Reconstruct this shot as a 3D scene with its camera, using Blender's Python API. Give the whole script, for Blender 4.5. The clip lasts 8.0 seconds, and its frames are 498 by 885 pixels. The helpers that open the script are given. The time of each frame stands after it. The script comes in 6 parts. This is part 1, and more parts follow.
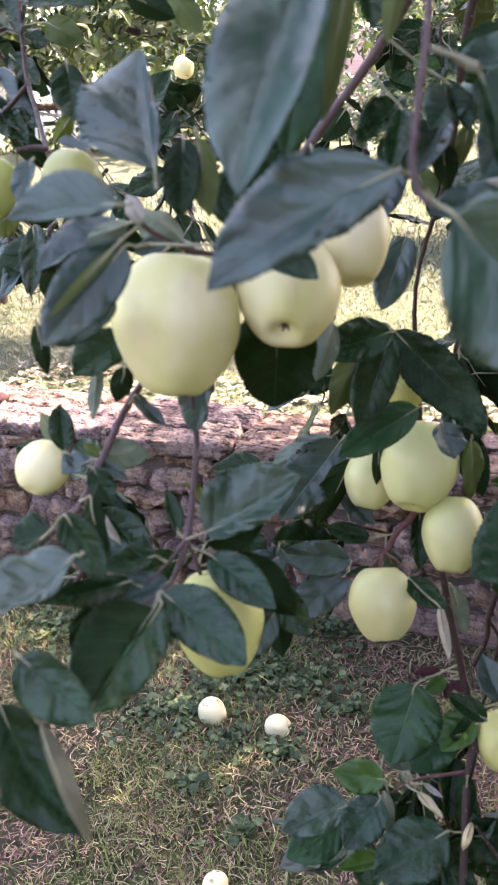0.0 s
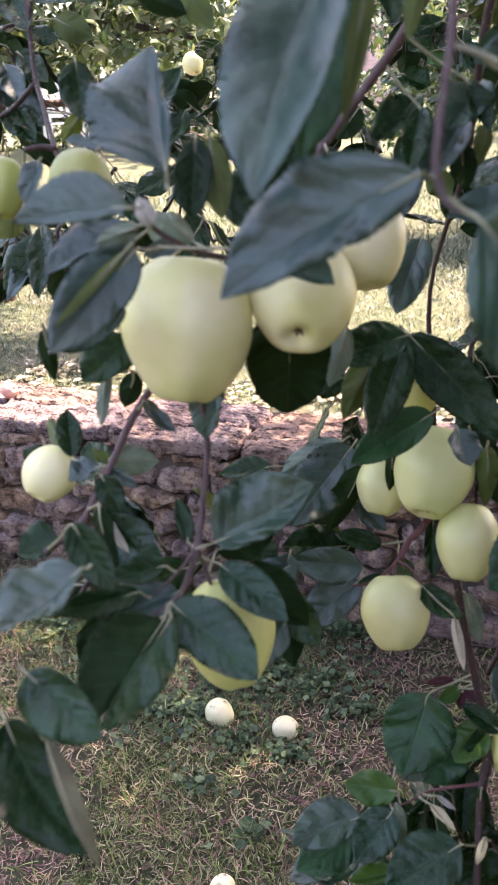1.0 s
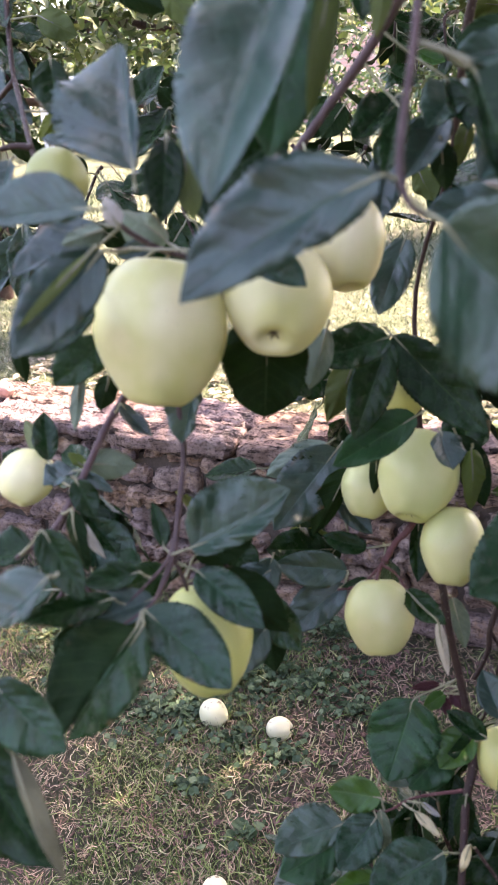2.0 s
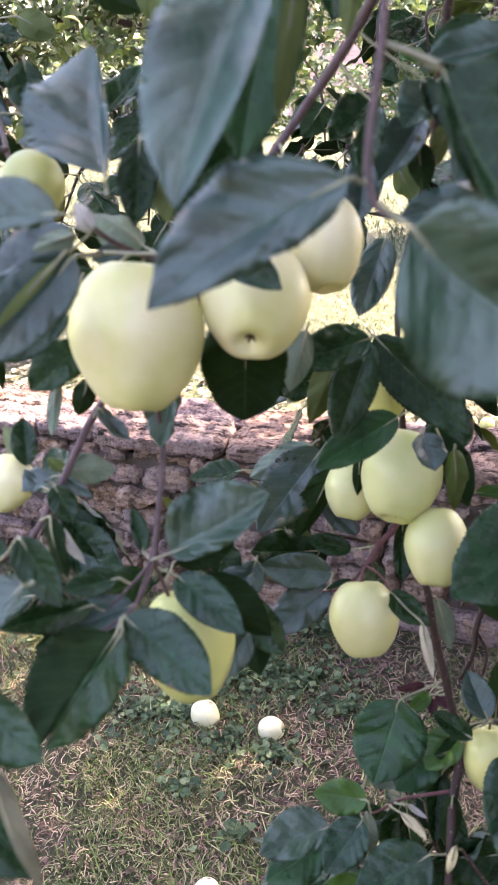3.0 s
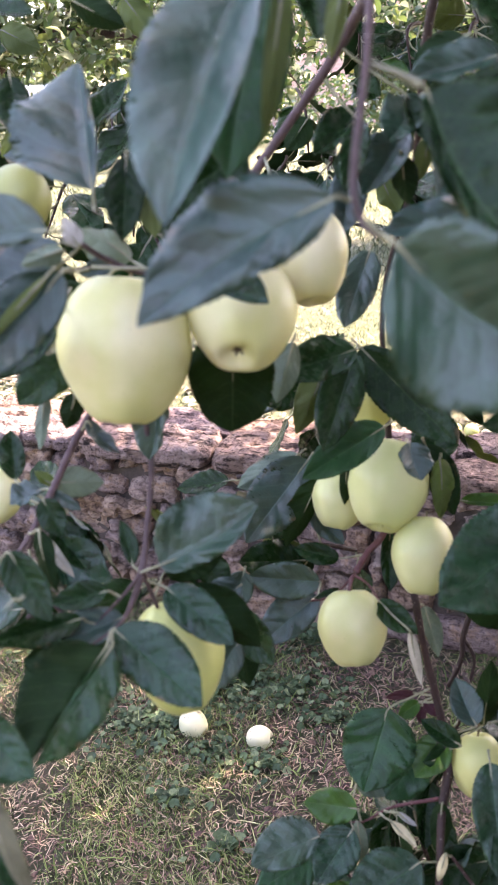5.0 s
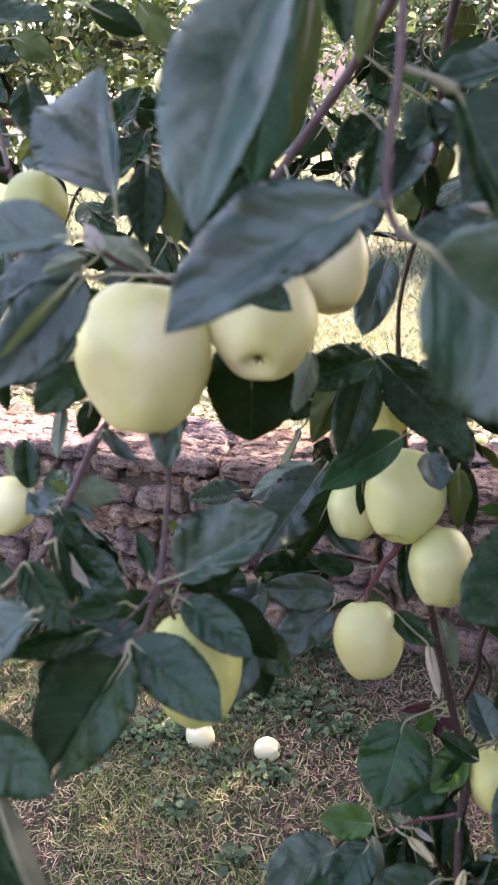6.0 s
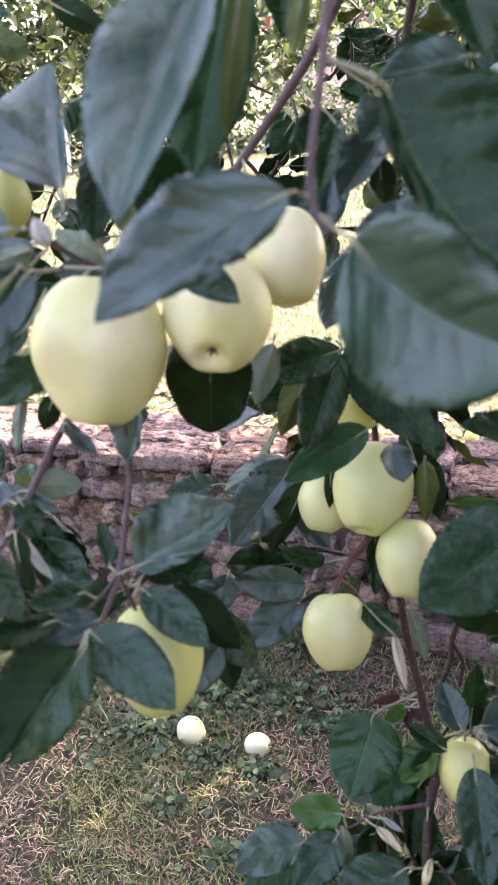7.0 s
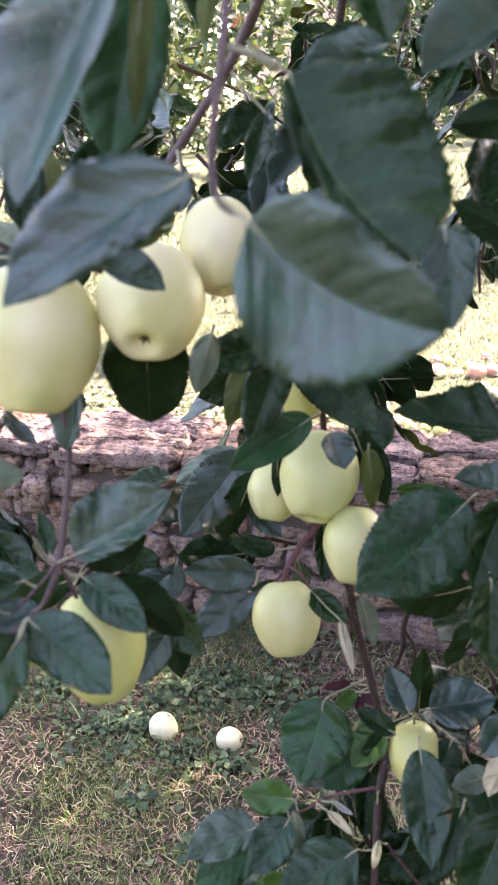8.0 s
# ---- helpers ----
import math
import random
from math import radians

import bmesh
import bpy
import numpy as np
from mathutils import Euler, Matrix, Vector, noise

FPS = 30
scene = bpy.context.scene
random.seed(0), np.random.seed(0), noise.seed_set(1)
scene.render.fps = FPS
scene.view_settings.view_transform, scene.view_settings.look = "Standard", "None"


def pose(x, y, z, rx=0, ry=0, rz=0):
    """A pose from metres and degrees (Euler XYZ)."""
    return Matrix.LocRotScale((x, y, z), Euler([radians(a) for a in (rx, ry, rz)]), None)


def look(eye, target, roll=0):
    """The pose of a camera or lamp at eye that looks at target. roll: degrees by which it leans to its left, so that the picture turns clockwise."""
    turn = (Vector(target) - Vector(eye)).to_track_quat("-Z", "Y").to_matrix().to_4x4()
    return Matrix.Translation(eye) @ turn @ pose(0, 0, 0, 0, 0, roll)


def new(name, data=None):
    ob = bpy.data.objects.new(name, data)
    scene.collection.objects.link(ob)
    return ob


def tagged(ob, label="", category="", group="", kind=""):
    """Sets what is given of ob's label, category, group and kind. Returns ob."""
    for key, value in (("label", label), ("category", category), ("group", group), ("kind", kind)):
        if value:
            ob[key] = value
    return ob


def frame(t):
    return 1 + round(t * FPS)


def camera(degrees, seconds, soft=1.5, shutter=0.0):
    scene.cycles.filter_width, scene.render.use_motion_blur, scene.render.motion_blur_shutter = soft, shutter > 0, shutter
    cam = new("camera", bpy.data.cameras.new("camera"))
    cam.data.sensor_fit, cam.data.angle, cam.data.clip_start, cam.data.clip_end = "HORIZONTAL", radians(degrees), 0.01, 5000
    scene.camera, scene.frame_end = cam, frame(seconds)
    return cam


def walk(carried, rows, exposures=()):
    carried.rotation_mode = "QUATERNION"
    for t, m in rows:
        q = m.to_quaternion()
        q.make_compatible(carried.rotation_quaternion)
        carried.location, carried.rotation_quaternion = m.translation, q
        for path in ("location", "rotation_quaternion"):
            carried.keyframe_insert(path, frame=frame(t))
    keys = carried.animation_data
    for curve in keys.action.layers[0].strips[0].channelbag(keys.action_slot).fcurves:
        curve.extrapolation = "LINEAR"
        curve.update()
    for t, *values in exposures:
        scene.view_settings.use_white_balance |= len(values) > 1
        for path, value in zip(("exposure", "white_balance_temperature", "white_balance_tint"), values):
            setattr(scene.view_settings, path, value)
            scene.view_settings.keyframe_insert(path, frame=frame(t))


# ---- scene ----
# ---------------------------------------------------------------- camera and walk
cam = camera(33.4, 8.0, soft=0.55)
PATH = [
    (0, (0.089, -0.058, 1.427), (0.019, 1.802, 0.696), -2.1),
    (0.5, (0.081, -0.048, 1.427), (0.0, 1.811, 0.694), -1.9),
    (1, (0.085, -0.041, 1.429), (-0.002, 1.816, 0.691), -2.1),
    (1.5, (0.094, -0.035, 1.429), (0.001, 1.82, 0.688), -2.1),
    (3, (0.113, -0.024, 1.431), (0.039, 1.83, 0.683), -2.5),
    (3.5, (0.111, -0.025, 1.435), (0.059, 1.827, 0.684), -2.5),
    (4, (0.112, -0.024, 1.433), (0.066, 1.83, 0.684), -2.5),
    (5.5, (0.109, -0.027, 1.436), (0.074, 1.838, 0.716), -2.6),
    (6, (0.1, -0.019, 1.433), (0.054, 1.849, 0.722), -2.5),
    (6.5, (0.104, -0.025, 1.436), (0.052, 1.843, 0.723), -2.4),
    (7, (0.132, -0.026, 1.429), (0.08, 1.842, 0.715), -2.8),
    (7.5, (0.154, -0.032, 1.427), (0.13, 1.835, 0.711), -3.2),
    (8, (0.164, -0.036, 1.422), (0.158, 1.83, 0.704), -3.1),
]
EXPOSURE = [(0, 0.08), (0.4, -0.18), (1.5, -0.13), (2.4, 0.2), (3.0, 0.3), (5.5, 0.28), (6.3, -0.10), (6.6, -0.10), (7.1, 0.3), (8, 0.3)]
cam.data.dof.use_dof, cam.data.dof.focus_distance, cam.data.dof.aperture_fstop = True, 1.6, 15.0
walk(cam, [(t, look(eye, target, roll)) for t, eye, target, roll in PATH],
     [(t, 3.20 + e, 8200, 28) for t, e in EXPOSURE])

# ---------------------------------------------------------------- light
SUN = Vector((0.50, 0.40, 1.0)).normalized()
world = bpy.data.worlds.new("sky")
scene.world = world
world.use_nodes = True
_n = world.node_tree.nodes
_sky = _n.new("ShaderNodeTexSky")
_sky.sky_type, _sky.sun_disc = "NISHITA", False
_sky.sun_elevation = math.asin(SUN.z)
_sky.sun_rotation = math.atan2(SUN.x, SUN.y)
_sky.air_density, _sky.dust_density, _sky.ozone_density = 1.0, 2.2, 1.5
world.node_tree.links.new(_sky.outputs[0], _n["Background"].inputs[0])
_n["Background"].inputs[1].default_value = 0.15
sun = new("sun", bpy.data.lights.new("sun", "SUN"))
sun.data.energy, sun.data.angle, sun.data.color = 4.3, radians(0.6), (1.0, 0.95, 0.87)
sun.matrix_world = look(SUN * 30, (0, 0, 0))


# ---------------------------------------------------------------- materials
class Mat:
    """A small builder of node materials."""

    def __init__(self, name):
        self.m = bpy.data.materials.new(name)
        self.m.use_nodes = True
        self.t = self.m.node_tree
        self.n = self.t.nodes
        self.b = self.n["Principled BSDF"]
        self.out = self.n["Material Output"]

    def add(self, kind, **kw):
        node = self.n.new(kind)
        for k, v in kw.items():
            node.inputs[k.replace("_", " ")].default_value = v
        return node

    def link(self, a, b):
        self.t.links.new(a, b)
        return self

    def math(self, op, a, b=None):
        node = self.n.new("ShaderNodeMath")
        node.operation = op
        for i, v in enumerate((a, b)):
            if v is None:
                continue
            if isinstance(v, (int, float)):
                node.inputs[i].default_value = v
            else:
                self.link(v, node.inputs[i])
        return node.outputs[0]

    def coords(self, scale=(1, 1, 1), kind="Object"):
        tc = self.n.new("ShaderNodeTexCoord")
        mp = self.n.new("ShaderNodeMapping")
        mp.inputs["Scale"].default_value = scale
        self.link(tc.outputs[kind], mp.inputs[0])
        return mp.outputs[0]

    def noise(self, vec, scale, detail=4.0, rough=0.6):
        node = self.add("ShaderNodeTexNoise", Scale=scale, Detail=detail, Roughness=rough)
        if vec is not None:
            self.link(vec, node.inputs["Vector"])
        return node.outputs[0]

    def ramp(self, fac, stops, mode="LINEAR"):
        node = self.n.new("ShaderNodeValToRGB")
        node.color_ramp.interpolation = mode
        e = node.color_ramp.elements
        while len(e) < len(stops):
            e.new(0.5)
        for i, (p, c) in enumerate(stops):
            e[i].position = p
            e[i].color = (*c, 1)
        self.link(fac, node.inputs[0])
        return node.outputs[0]

    def mix(self, fac, a, b, mode="MIX"):
        node = self.n.new("ShaderNodeMix")
        node.data_type, node.blend_type = "RGBA", mode
        for i, v in ((0, fac), (6, a), (7, b)):
            if isinstance(v, (int, float)):
                node.inputs[i].default_value = v
            elif isinstance(v, tuple):
                node.inputs[i].default_value = (*v, 1)
            else:
                self.link(v, node.inputs[i])
        return node.outputs[2]

    def bump(self, height, strength=0.4, distance=0.002):
        node = self.add("ShaderNodeBump", Strength=strength, Distance=distance)
        self.link(height, node.inputs["Height"])
        self.link(node.outputs[0], self.b.inputs["Normal"])
        return node.outputs[0]

    def set(self, **kw):
        for k, v in kw.items():
            key = k.replace("_", " ")
            if isinstance(v, (int, float)):
                self.b.inputs[key].default_value = v
            elif isinstance(v, tuple):
                self.b.inputs[key].default_value = (*v, 1) if "Color" in key or "Tint" in key else v
            else:
                self.link(v, self.b.inputs[key])
        return self

    def translucent(self, colour, amount):
        tr = self.n.new("ShaderNodeBsdfTranslucent")
        if isinstance(colour, tuple):
            tr.inputs[0].default_value = (*colour, 1)
        else:
            self.link(colour, tr.inputs[0])
        mx = self.n.new("ShaderNodeMixShader")
        mx.inputs[0].default_value = amount
        self.link(self.b.outputs[0], mx.inputs[1]).link(tr.outputs[0], mx.inputs[2])
        self.link(mx.outputs[0], self.out.inputs[0])
        return self


def leaf_material(name, blade, vein, through_light, rough, spec, amount, relief):
    """Leaf surface: blotchy blade, pale midrib, paired side veins that run forward to the edge, and a finer net between them."""
    m = Mat(name)
    tc = m.n.new("ShaderNodeTexCoord")
    sep = m.n.new("ShaderNodeSeparateXYZ")
    m.link(tc.outputs["UV"], sep.inputs[0])
    obj = m.n.new("ShaderNodeObjectInfo")
    across = m.math("MULTIPLY", m.math("ABSOLUTE", m.math("SUBTRACT", sep.outputs[1], 0.5)), 2.0)
    other = m.math("MULTIPLY", m.math("GREATER_THAN", sep.outputs[1], 0.5), 0.45)
    lead = m.math("MULTIPLY", m.math("POWER", across, 1.25), 0.24)
    warp = m.math("MULTIPLY", m.noise(tc.outputs["UV"], 5.0, 2.0), 0.7)
    count = m.math("ADD", 6.4, m.math("MULTIPLY", obj.outputs["Random"], 2.2))
    run = m.math("ADD", m.math("MULTIPLY", m.math("SUBTRACT", sep.outputs[0], lead), count), m.math("ADD", other, warp))
    wave = m.math("PINGPONG", run, 0.5)
    side_vein = m.math("SUBTRACT", 1.0, m.math("MINIMUM", m.math("MULTIPLY", wave, 15.0), 1.0))
    rib = m.math("SUBTRACT", 1.0, m.math("MINIMUM", m.math("MULTIPLY", across, 22.0), 1.0))
    vec = m.coords((1, 1, 1))
    blotch = m.noise(vec, 70.0, 5.0, 0.65)
    broad = m.noise(vec, 22.0, 2.0, 0.5)
    fine = m.noise(vec, 520.0, 3.0, 0.6)
    net = m.add("ShaderNodeTexVoronoi", Scale=330.0)
    net.feature = "DISTANCE_TO_EDGE"
    m.link(vec, net.inputs["Vector"])
    mesh_line = m.ramp(net.outputs["Distance"], [(0.02, (1, 1, 1)), (0.12, (0, 0, 0))])
    lo = tuple(c * 0.6 for c in blade)
    hi = tuple(min(1, c * 1.5) for c in blade)
    col = m.ramp(m.math("ADD", m.math("MULTIPLY", blotch, 0.55), m.math("MULTIPLY", broad, 0.45)), [(0.32, lo), (0.68, hi)])
    tint = m.ramp(obj.outputs["Random"], [(0.0, (0.78, 0.9, 1.05)), (0.6, (1, 1, 1.0)), (1.0, (1.3, 1.2, 0.8))])
    col = m.mix(1.0, col, tint, "MULTIPLY")
    col = m.mix(m.math("MULTIPLY", mesh_line, 0.10), col, vein)
    col = m.mix(m.math("MULTIPLY", side_vein, 0.34), col, vein)
    col = m.mix(m.math("MULTIPLY", rib, 0.65), col, vein)
    edge = m.ramp(across, [(0.78, (0, 0, 0)), (0.98, (1, 1, 1))])
    dry = m.ramp(m.noise(vec, 30.0, 3.0), [(0.62, (0, 0, 0)), (0.67, (1, 1, 1))])
    specks = m.ramp(m.noise(vec, 170.0, 2.0), [(0.74, (0, 0, 0)), (0.77, (1, 1, 1))])
    worn = m.math("MAXIMUM", m.math("MULTIPLY", edge, dry), m.math("MULTIPLY", specks, 0.18))
    col = m.mix(m.math("MULTIPLY", worn, 0.8), col, (0.20, 0.13, 0.075))
    gloss = m.math("ADD", m.math("MULTIPLY", blotch, 0.30), rough - 0.15)
    m.set(Base_Color=col, Roughness=gloss, Specular_IOR_Level=spec)
    puff = m.math("SMOOTH_MIN", m.math("MULTIPLY", wave, 2.6), 0.9)
    h = m.math("ADD", m.math("MULTIPLY", puff, 0.28), m.math("ADD", m.math("MULTIPLY", m.noise(vec, 62.0, 4.0, 0.5), 2.6),
               m.math("ADD", m.math("MULTIPLY", fine, 0.22), m.math("ADD", m.math("MULTIPLY", rib, -0.7), m.math("MULTIPLY", mesh_line, -0.10)))))
    m.bump(h, relief, 0.0020)
    m.translucent(through_light, amount)
    return m.m


def flesh_material(name, ramp, blush, gloss, scars=0.22):
    m = Mat(name)
    vec = m.coords((1, 1, 1))
    big = m.noise(vec, 16.0, 3.0)
    col = m.ramp(big, ramp)
    obj = m.n.new("ShaderNodeObjectInfo")
    pink = m.ramp(m.noise(vec, 11.0, 2.0), [(0.52, (0, 0, 0)), (0.78, (1, 1, 1))])
    col = m.mix(m.math("MULTIPLY", pink, 0.4), col, blush)
    tint = m.ramp(obj.outputs["Random"], [(0.0, (0.96, 1.0, 0.9)), (1.0, (1.05, 1.0, 1.02))])
    col = m.mix(1.0, col, tint, "MULTIPLY")
    dots = m.add("ShaderNodeTexVoronoi", Scale=230.0, Randomness=1.0)
    m.link(vec, dots.inputs["Vector"])
    spot = m.ramp(dots.outputs["Distance"], [(0.05, (1, 1, 1)), (0.16, (0, 0, 0))])
    keep = m.ramp(m.noise(vec, 120.0, 1.0), [(0.5, (0, 0, 0)), (0.62, (1, 1, 1))])
    col = m.mix(m.math("MULTIPLY", m.math("MULTIPLY", spot, keep), 0.42), col, (0.36, 0.33, 0.12))
    low = 0.66 if scars < 0.5 else 0.585
    scuff = m.ramp(m.noise(vec, 38.0, 6.0, 0.7), [(low, (0, 0, 0)), (low + 0.07, (1, 1, 1))])
    col = m.mix(m.math("MULTIPLY", scuff, scars), col, (0.42, 0.33, 0.16) if scars < 0.5 else (0.14, 0.08, 0.05))
    m.set(Base_Color=col, Roughness=m.math("ADD", m.math("MULTIPLY", m.noise(vec, 70.0, 3.0), 0.2), gloss - 0.13), Specular_IOR_Level=0.5, Subsurface_Weight=0.06,
          Subsurface_Radius=(0.006, 0.005, 0.002), Subsurface_Scale=0.6)
    m.bump(m.noise(vec, 60.0, 5.0), 0.12, 0.002)
    return m.m


def bark_material(name, dark, light, pink):
    m = Mat(name)
    vec = m.coords((1, 1, 1))
    a, b = m.noise(vec, 90.0, 5.0, 0.7), m.noise(vec, 14.0, 3.0)
    col = m.mix(b, m.ramp(a, [(0.3, dark), (0.7, light)]), pink)
    spots = m.add("ShaderNodeTexVoronoi", Scale=190.0)
    m.link(vec, spots.inputs["Vector"])
    spot = m.ramp(spots.outputs["Distance"], [(0.08, (1, 1, 1)), (0.2, (0, 0, 0))])
    col = m.mix(m.math("MULTIPLY", spot, 0.4), col, (0.42, 0.36, 0.30))
    m.set(Base_Color=col, Roughness=0.62, Specular_IOR_Level=0.35)
    m.bump(m.math("ADD", a, m.math("MULTIPLY", b, 2.0)), 0.7, 0.003)
    return m.m


def plain(name, colour, rough=0.6, spread=0.3, scale=30.0, bump=0.2, metal=0.0):
    m = Mat(name)
    vec = m.coords((1, 1, 1))
    n = m.noise(vec, scale, 5.0)
    col = m.ramp(n, [(0.25, tuple(c * (1 - spread) for c in colour)), (0.75, tuple(min(1, c * (1 + spread)) for c in colour))])
    m.set(Base_Color=col, Roughness=rough, Metallic=metal)
    m.bump(n, bump, 0.004)
    return m.m


def strand_material(name, stops, rough=0.6, amount=0.25, patch=None, spec=0.3):
    """Grass and small leaves: every piece has its own tone; patch mixes in a second tone over the ground."""
    m = Mat(name)
    geo = m.n.new("ShaderNodeNewGeometry")
    col = m.ramp(geo.outputs["Random Per Island"], stops)
    if patch:
        vec = m.coords((1, 1, 1))
        col = m.mix(m.ramp(m.noise(vec, patch[1], 3.0), [(0.42, (0, 0, 0)), (0.62, (1, 1, 1))]), col, m.mix(0.55, col, patch[0]))
    m.set(Base_Color=col, Roughness=rough, Specular_IOR_Level=spec)
    m.translucent(col, amount)
    return m.m


def stone_material(name, stops, lichen, scale, bump, along=(7, 7, 30), split=0.0):
    m = Mat(name)
    vec = m.coords((1, 1, 1))
    flat = m.coords(along)
    a = m.noise(vec, scale, 8.0, 0.7)
    layers = m.noise(flat, 3.0, 6.0, 0.7)
    col = m.ramp(m.math("ADD", m.math("MULTIPLY", a, 0.5), m.math("MULTIPLY", layers, 0.5)), stops)
    obj = m.n.new("ShaderNodeObjectInfo")
    tint = m.ramp(obj.outputs["Random"], [(0.0, (0.66, 0.60, 0.66)), (0.35, (0.95, 0.87, 0.90)), (0.6, (1.0, 0.92, 0.90)), (0.8, (1.0, 0.82, 0.68)), (1.0, (0.85, 0.72, 0.70))])
    col = m.mix(1.0, col, tint, "MULTIPLY")
    spot = m.ramp(m.noise(vec, 9.0, 5.0, 0.7), [(0.56, (0, 0, 0)), (0.66, (1, 1, 1))])
    col = m.mix(m.math("MULTIPLY", spot, 0.38), col, lichen)
    pits = m.ramp(m.noise(vec, scale * 3.2, 4.0), [(0.34, (0.25, 0.24, 0.26)), (0.5, (1, 1, 1))])
    col = m.mix(0.8, col, pits, "MULTIPLY")
    seam = m.ramp(m.noise(m.coords((5, 46, 46)), 1.0, 5.0, 0.65), [(0.40, (0.12, 0.11, 0.12)), (0.46, (1, 1, 1))])
    col = m.mix(split, col, seam, "MULTIPLY")
    m.set(Base_Color=col, Roughness=0.88, Specular_IOR_Level=0.25)
    m.bump(m.math("ADD", m.math("MULTIPLY", seam, split), m.math("ADD", m.math("MULTIPLY", a, 0.8), m.math("MULTIPLY", layers, 0.6))), bump, 0.018)
    return m.m


# UPPER and UNDER are near black to stand for shade deep among the leaves
UPPER = leaf_material("leaf_upper_shade_green", (0.005, 0.024, 0.006), (0.045, 0.095, 0.035), (0.06, 0.26, 0.02), 0.27, 0.21, 0.06, 0.5)
BRIGHT = leaf_material("leaf_upper_deep_green", (0.006, 0.035, 0.0145), (0.045, 0.115, 0.055), (0.06, 0.26, 0.02), 0.28, 0.40, 0.06, 0.55)
MIDDLE = leaf_material("leaf_upper_mid_green", (0.012, 0.060, 0.017), (0.06, 0.15, 0.055), (0.09, 0.30, 0.03), 0.32, 0.37, 0.10, 0.5)
# blue of the reflected sky is mixed into this blade colour
SKY_SHEEN = leaf_material("leaf_upper_sky_sheen", (0.009, 0.040, 0.029), (0.07, 0.135, 0.10), (0.06, 0.2, 0.03), 0.38, 0.86, 0.06, 0.5)
UNDER = leaf_material("leaf_underside_shade_dark", (0.007, 0.024, 0.006), (0.04, 0.075, 0.03), (0.08, 0.18, 0.015), 0.62, 0.14, 0.08, 0.5)
YOUNG = leaf_material("leaf_fresh_green", (0.028, 0.095, 0.016), (0.11, 0.19, 0.07), (0.18, 0.42, 0.03), 0.40, 0.45, 0.20, 0.4)
WARM = leaf_material("leaf_underside_olive", (0.12, 0.15, 0.045), (0.22, 0.25, 0.10), (0.34, 0.42, 0.04), 0.6, 0.35, 0.40, 0.5)
PALE = leaf_material("leaf_pale_cream", (0.52, 0.47, 0.41), (0.6, 0.54, 0.46), (0.4, 0.35, 0.2), 0.7, 0.3, 0.15, 0.6)
GREYISH = leaf_material("leaf_underside_pale_grey", (0.15, 0.19, 0.125), (0.26, 0.30, 0.20), (0.14, 0.24, 0.04), 0.6, 0.35, 0.14, 0.5)
EARTHY = leaf_material("leaf_underside_faded_brown", (0.13, 0.125, 0.085), (0.22, 0.20, 0.14), (0.16, 0.18, 0.06), 0.6, 0.3, 0.14, 0.5)
STALK = plain("leaf_stalk_green", (0.25, 0.24, 0.15), 0.55, 0.3, 120.0)
# the cream and pale blush also stand for the soft pinkish highlight
APPLE = flesh_material("apple_skin_pale_green", [(0.3, (0.64, 0.61, 0.24)), (0.5, (0.72, 0.672, 0.335)), (0.7, (0.83, 0.752, 0.465))], (0.86, 0.72, 0.57), 0.42)
APPLE_GREEN = flesh_material("apple_skin_light_green", [(0.25, (0.48, 0.50, 0.19)), (0.55, (0.56, 0.565, 0.26)), (0.85, (0.66, 0.63, 0.37))], (0.72, 0.62, 0.36), 0.42)
APPLE_YELLOW = flesh_material("apple_skin_yellow", [(0.25, (0.52, 0.53, 0.18)), (0.85, (0.66, 0.63, 0.29))], (0.66, 0.56, 0.2), 0.42)
# darker skin colour for apples that hang in shade
APPLE_SHADED = flesh_material("apple_skin_shaded_green", [(0.25, (0.24, 0.275, 0.075)), (0.85, (0.35, 0.37, 0.13))], (0.46, 0.40, 0.15), 0.45)
APPLE_WHITE = flesh_material("apple_skin_cream", [(0.25, (0.66, 0.62, 0.41)), (0.85, (0.75, 0.70, 0.54))], (0.74, 0.64, 0.46), 0.45, 0.95)
APPLE_RED = flesh_material("apple_skin_rotting_pink", [(0.25, (0.36, 0.14, 0.12)), (0.6, (0.52, 0.31, 0.28)), (0.85, (0.56, 0.45, 0.36))], (0.42, 0.14, 0.12), 0.5)
STEM = plain("apple_stem_brown", (0.20, 0.15, 0.07), 0.7, 0.4, 200.0)
CALYX = plain("apple_calyx_dark", (0.10, 0.075, 0.04), 0.85, 0.5, 300.0)
TWIG = bark_material("twig_bark_mauve", (0.026, 0.017, 0.018), (0.135, 0.095, 0.092), (0.10, 0.052, 0.056))
SPUR = bark_material("spur_bark_red", (0.030, 0.013, 0.013), (0.17, 0.085, 0.08), (0.14, 0.045, 0.048))
RUSTY = leaf_material("leaf_withered_dark_red", (0.055, 0.014, 0.020), (0.12, 0.05, 0.05), (0.16, 0.03, 0.03), 0.5, 0.3, 0.1, 0.5)
BARK = bark_material("branch_bark_brown", (0.010, 0.007, 0.006), (0.06, 0.038, 0.032), (0.05, 0.021, 0.019))
PALE_BARK = bark_material("shoot_bark_beige", (0.13, 0.12, 0.08), (0.30, 0.28, 0.20), (0.24, 0.22, 0.15))
STONE = stone_material("wall_stone", [(0.34, (0.03, 0.023, 0.022)), (0.45, (0.23, 0.175, 0.155)), (0.7, (0.58, 0.48, 0.42))], (0.42, 0.235, 0.11), 28.0, 0.9)
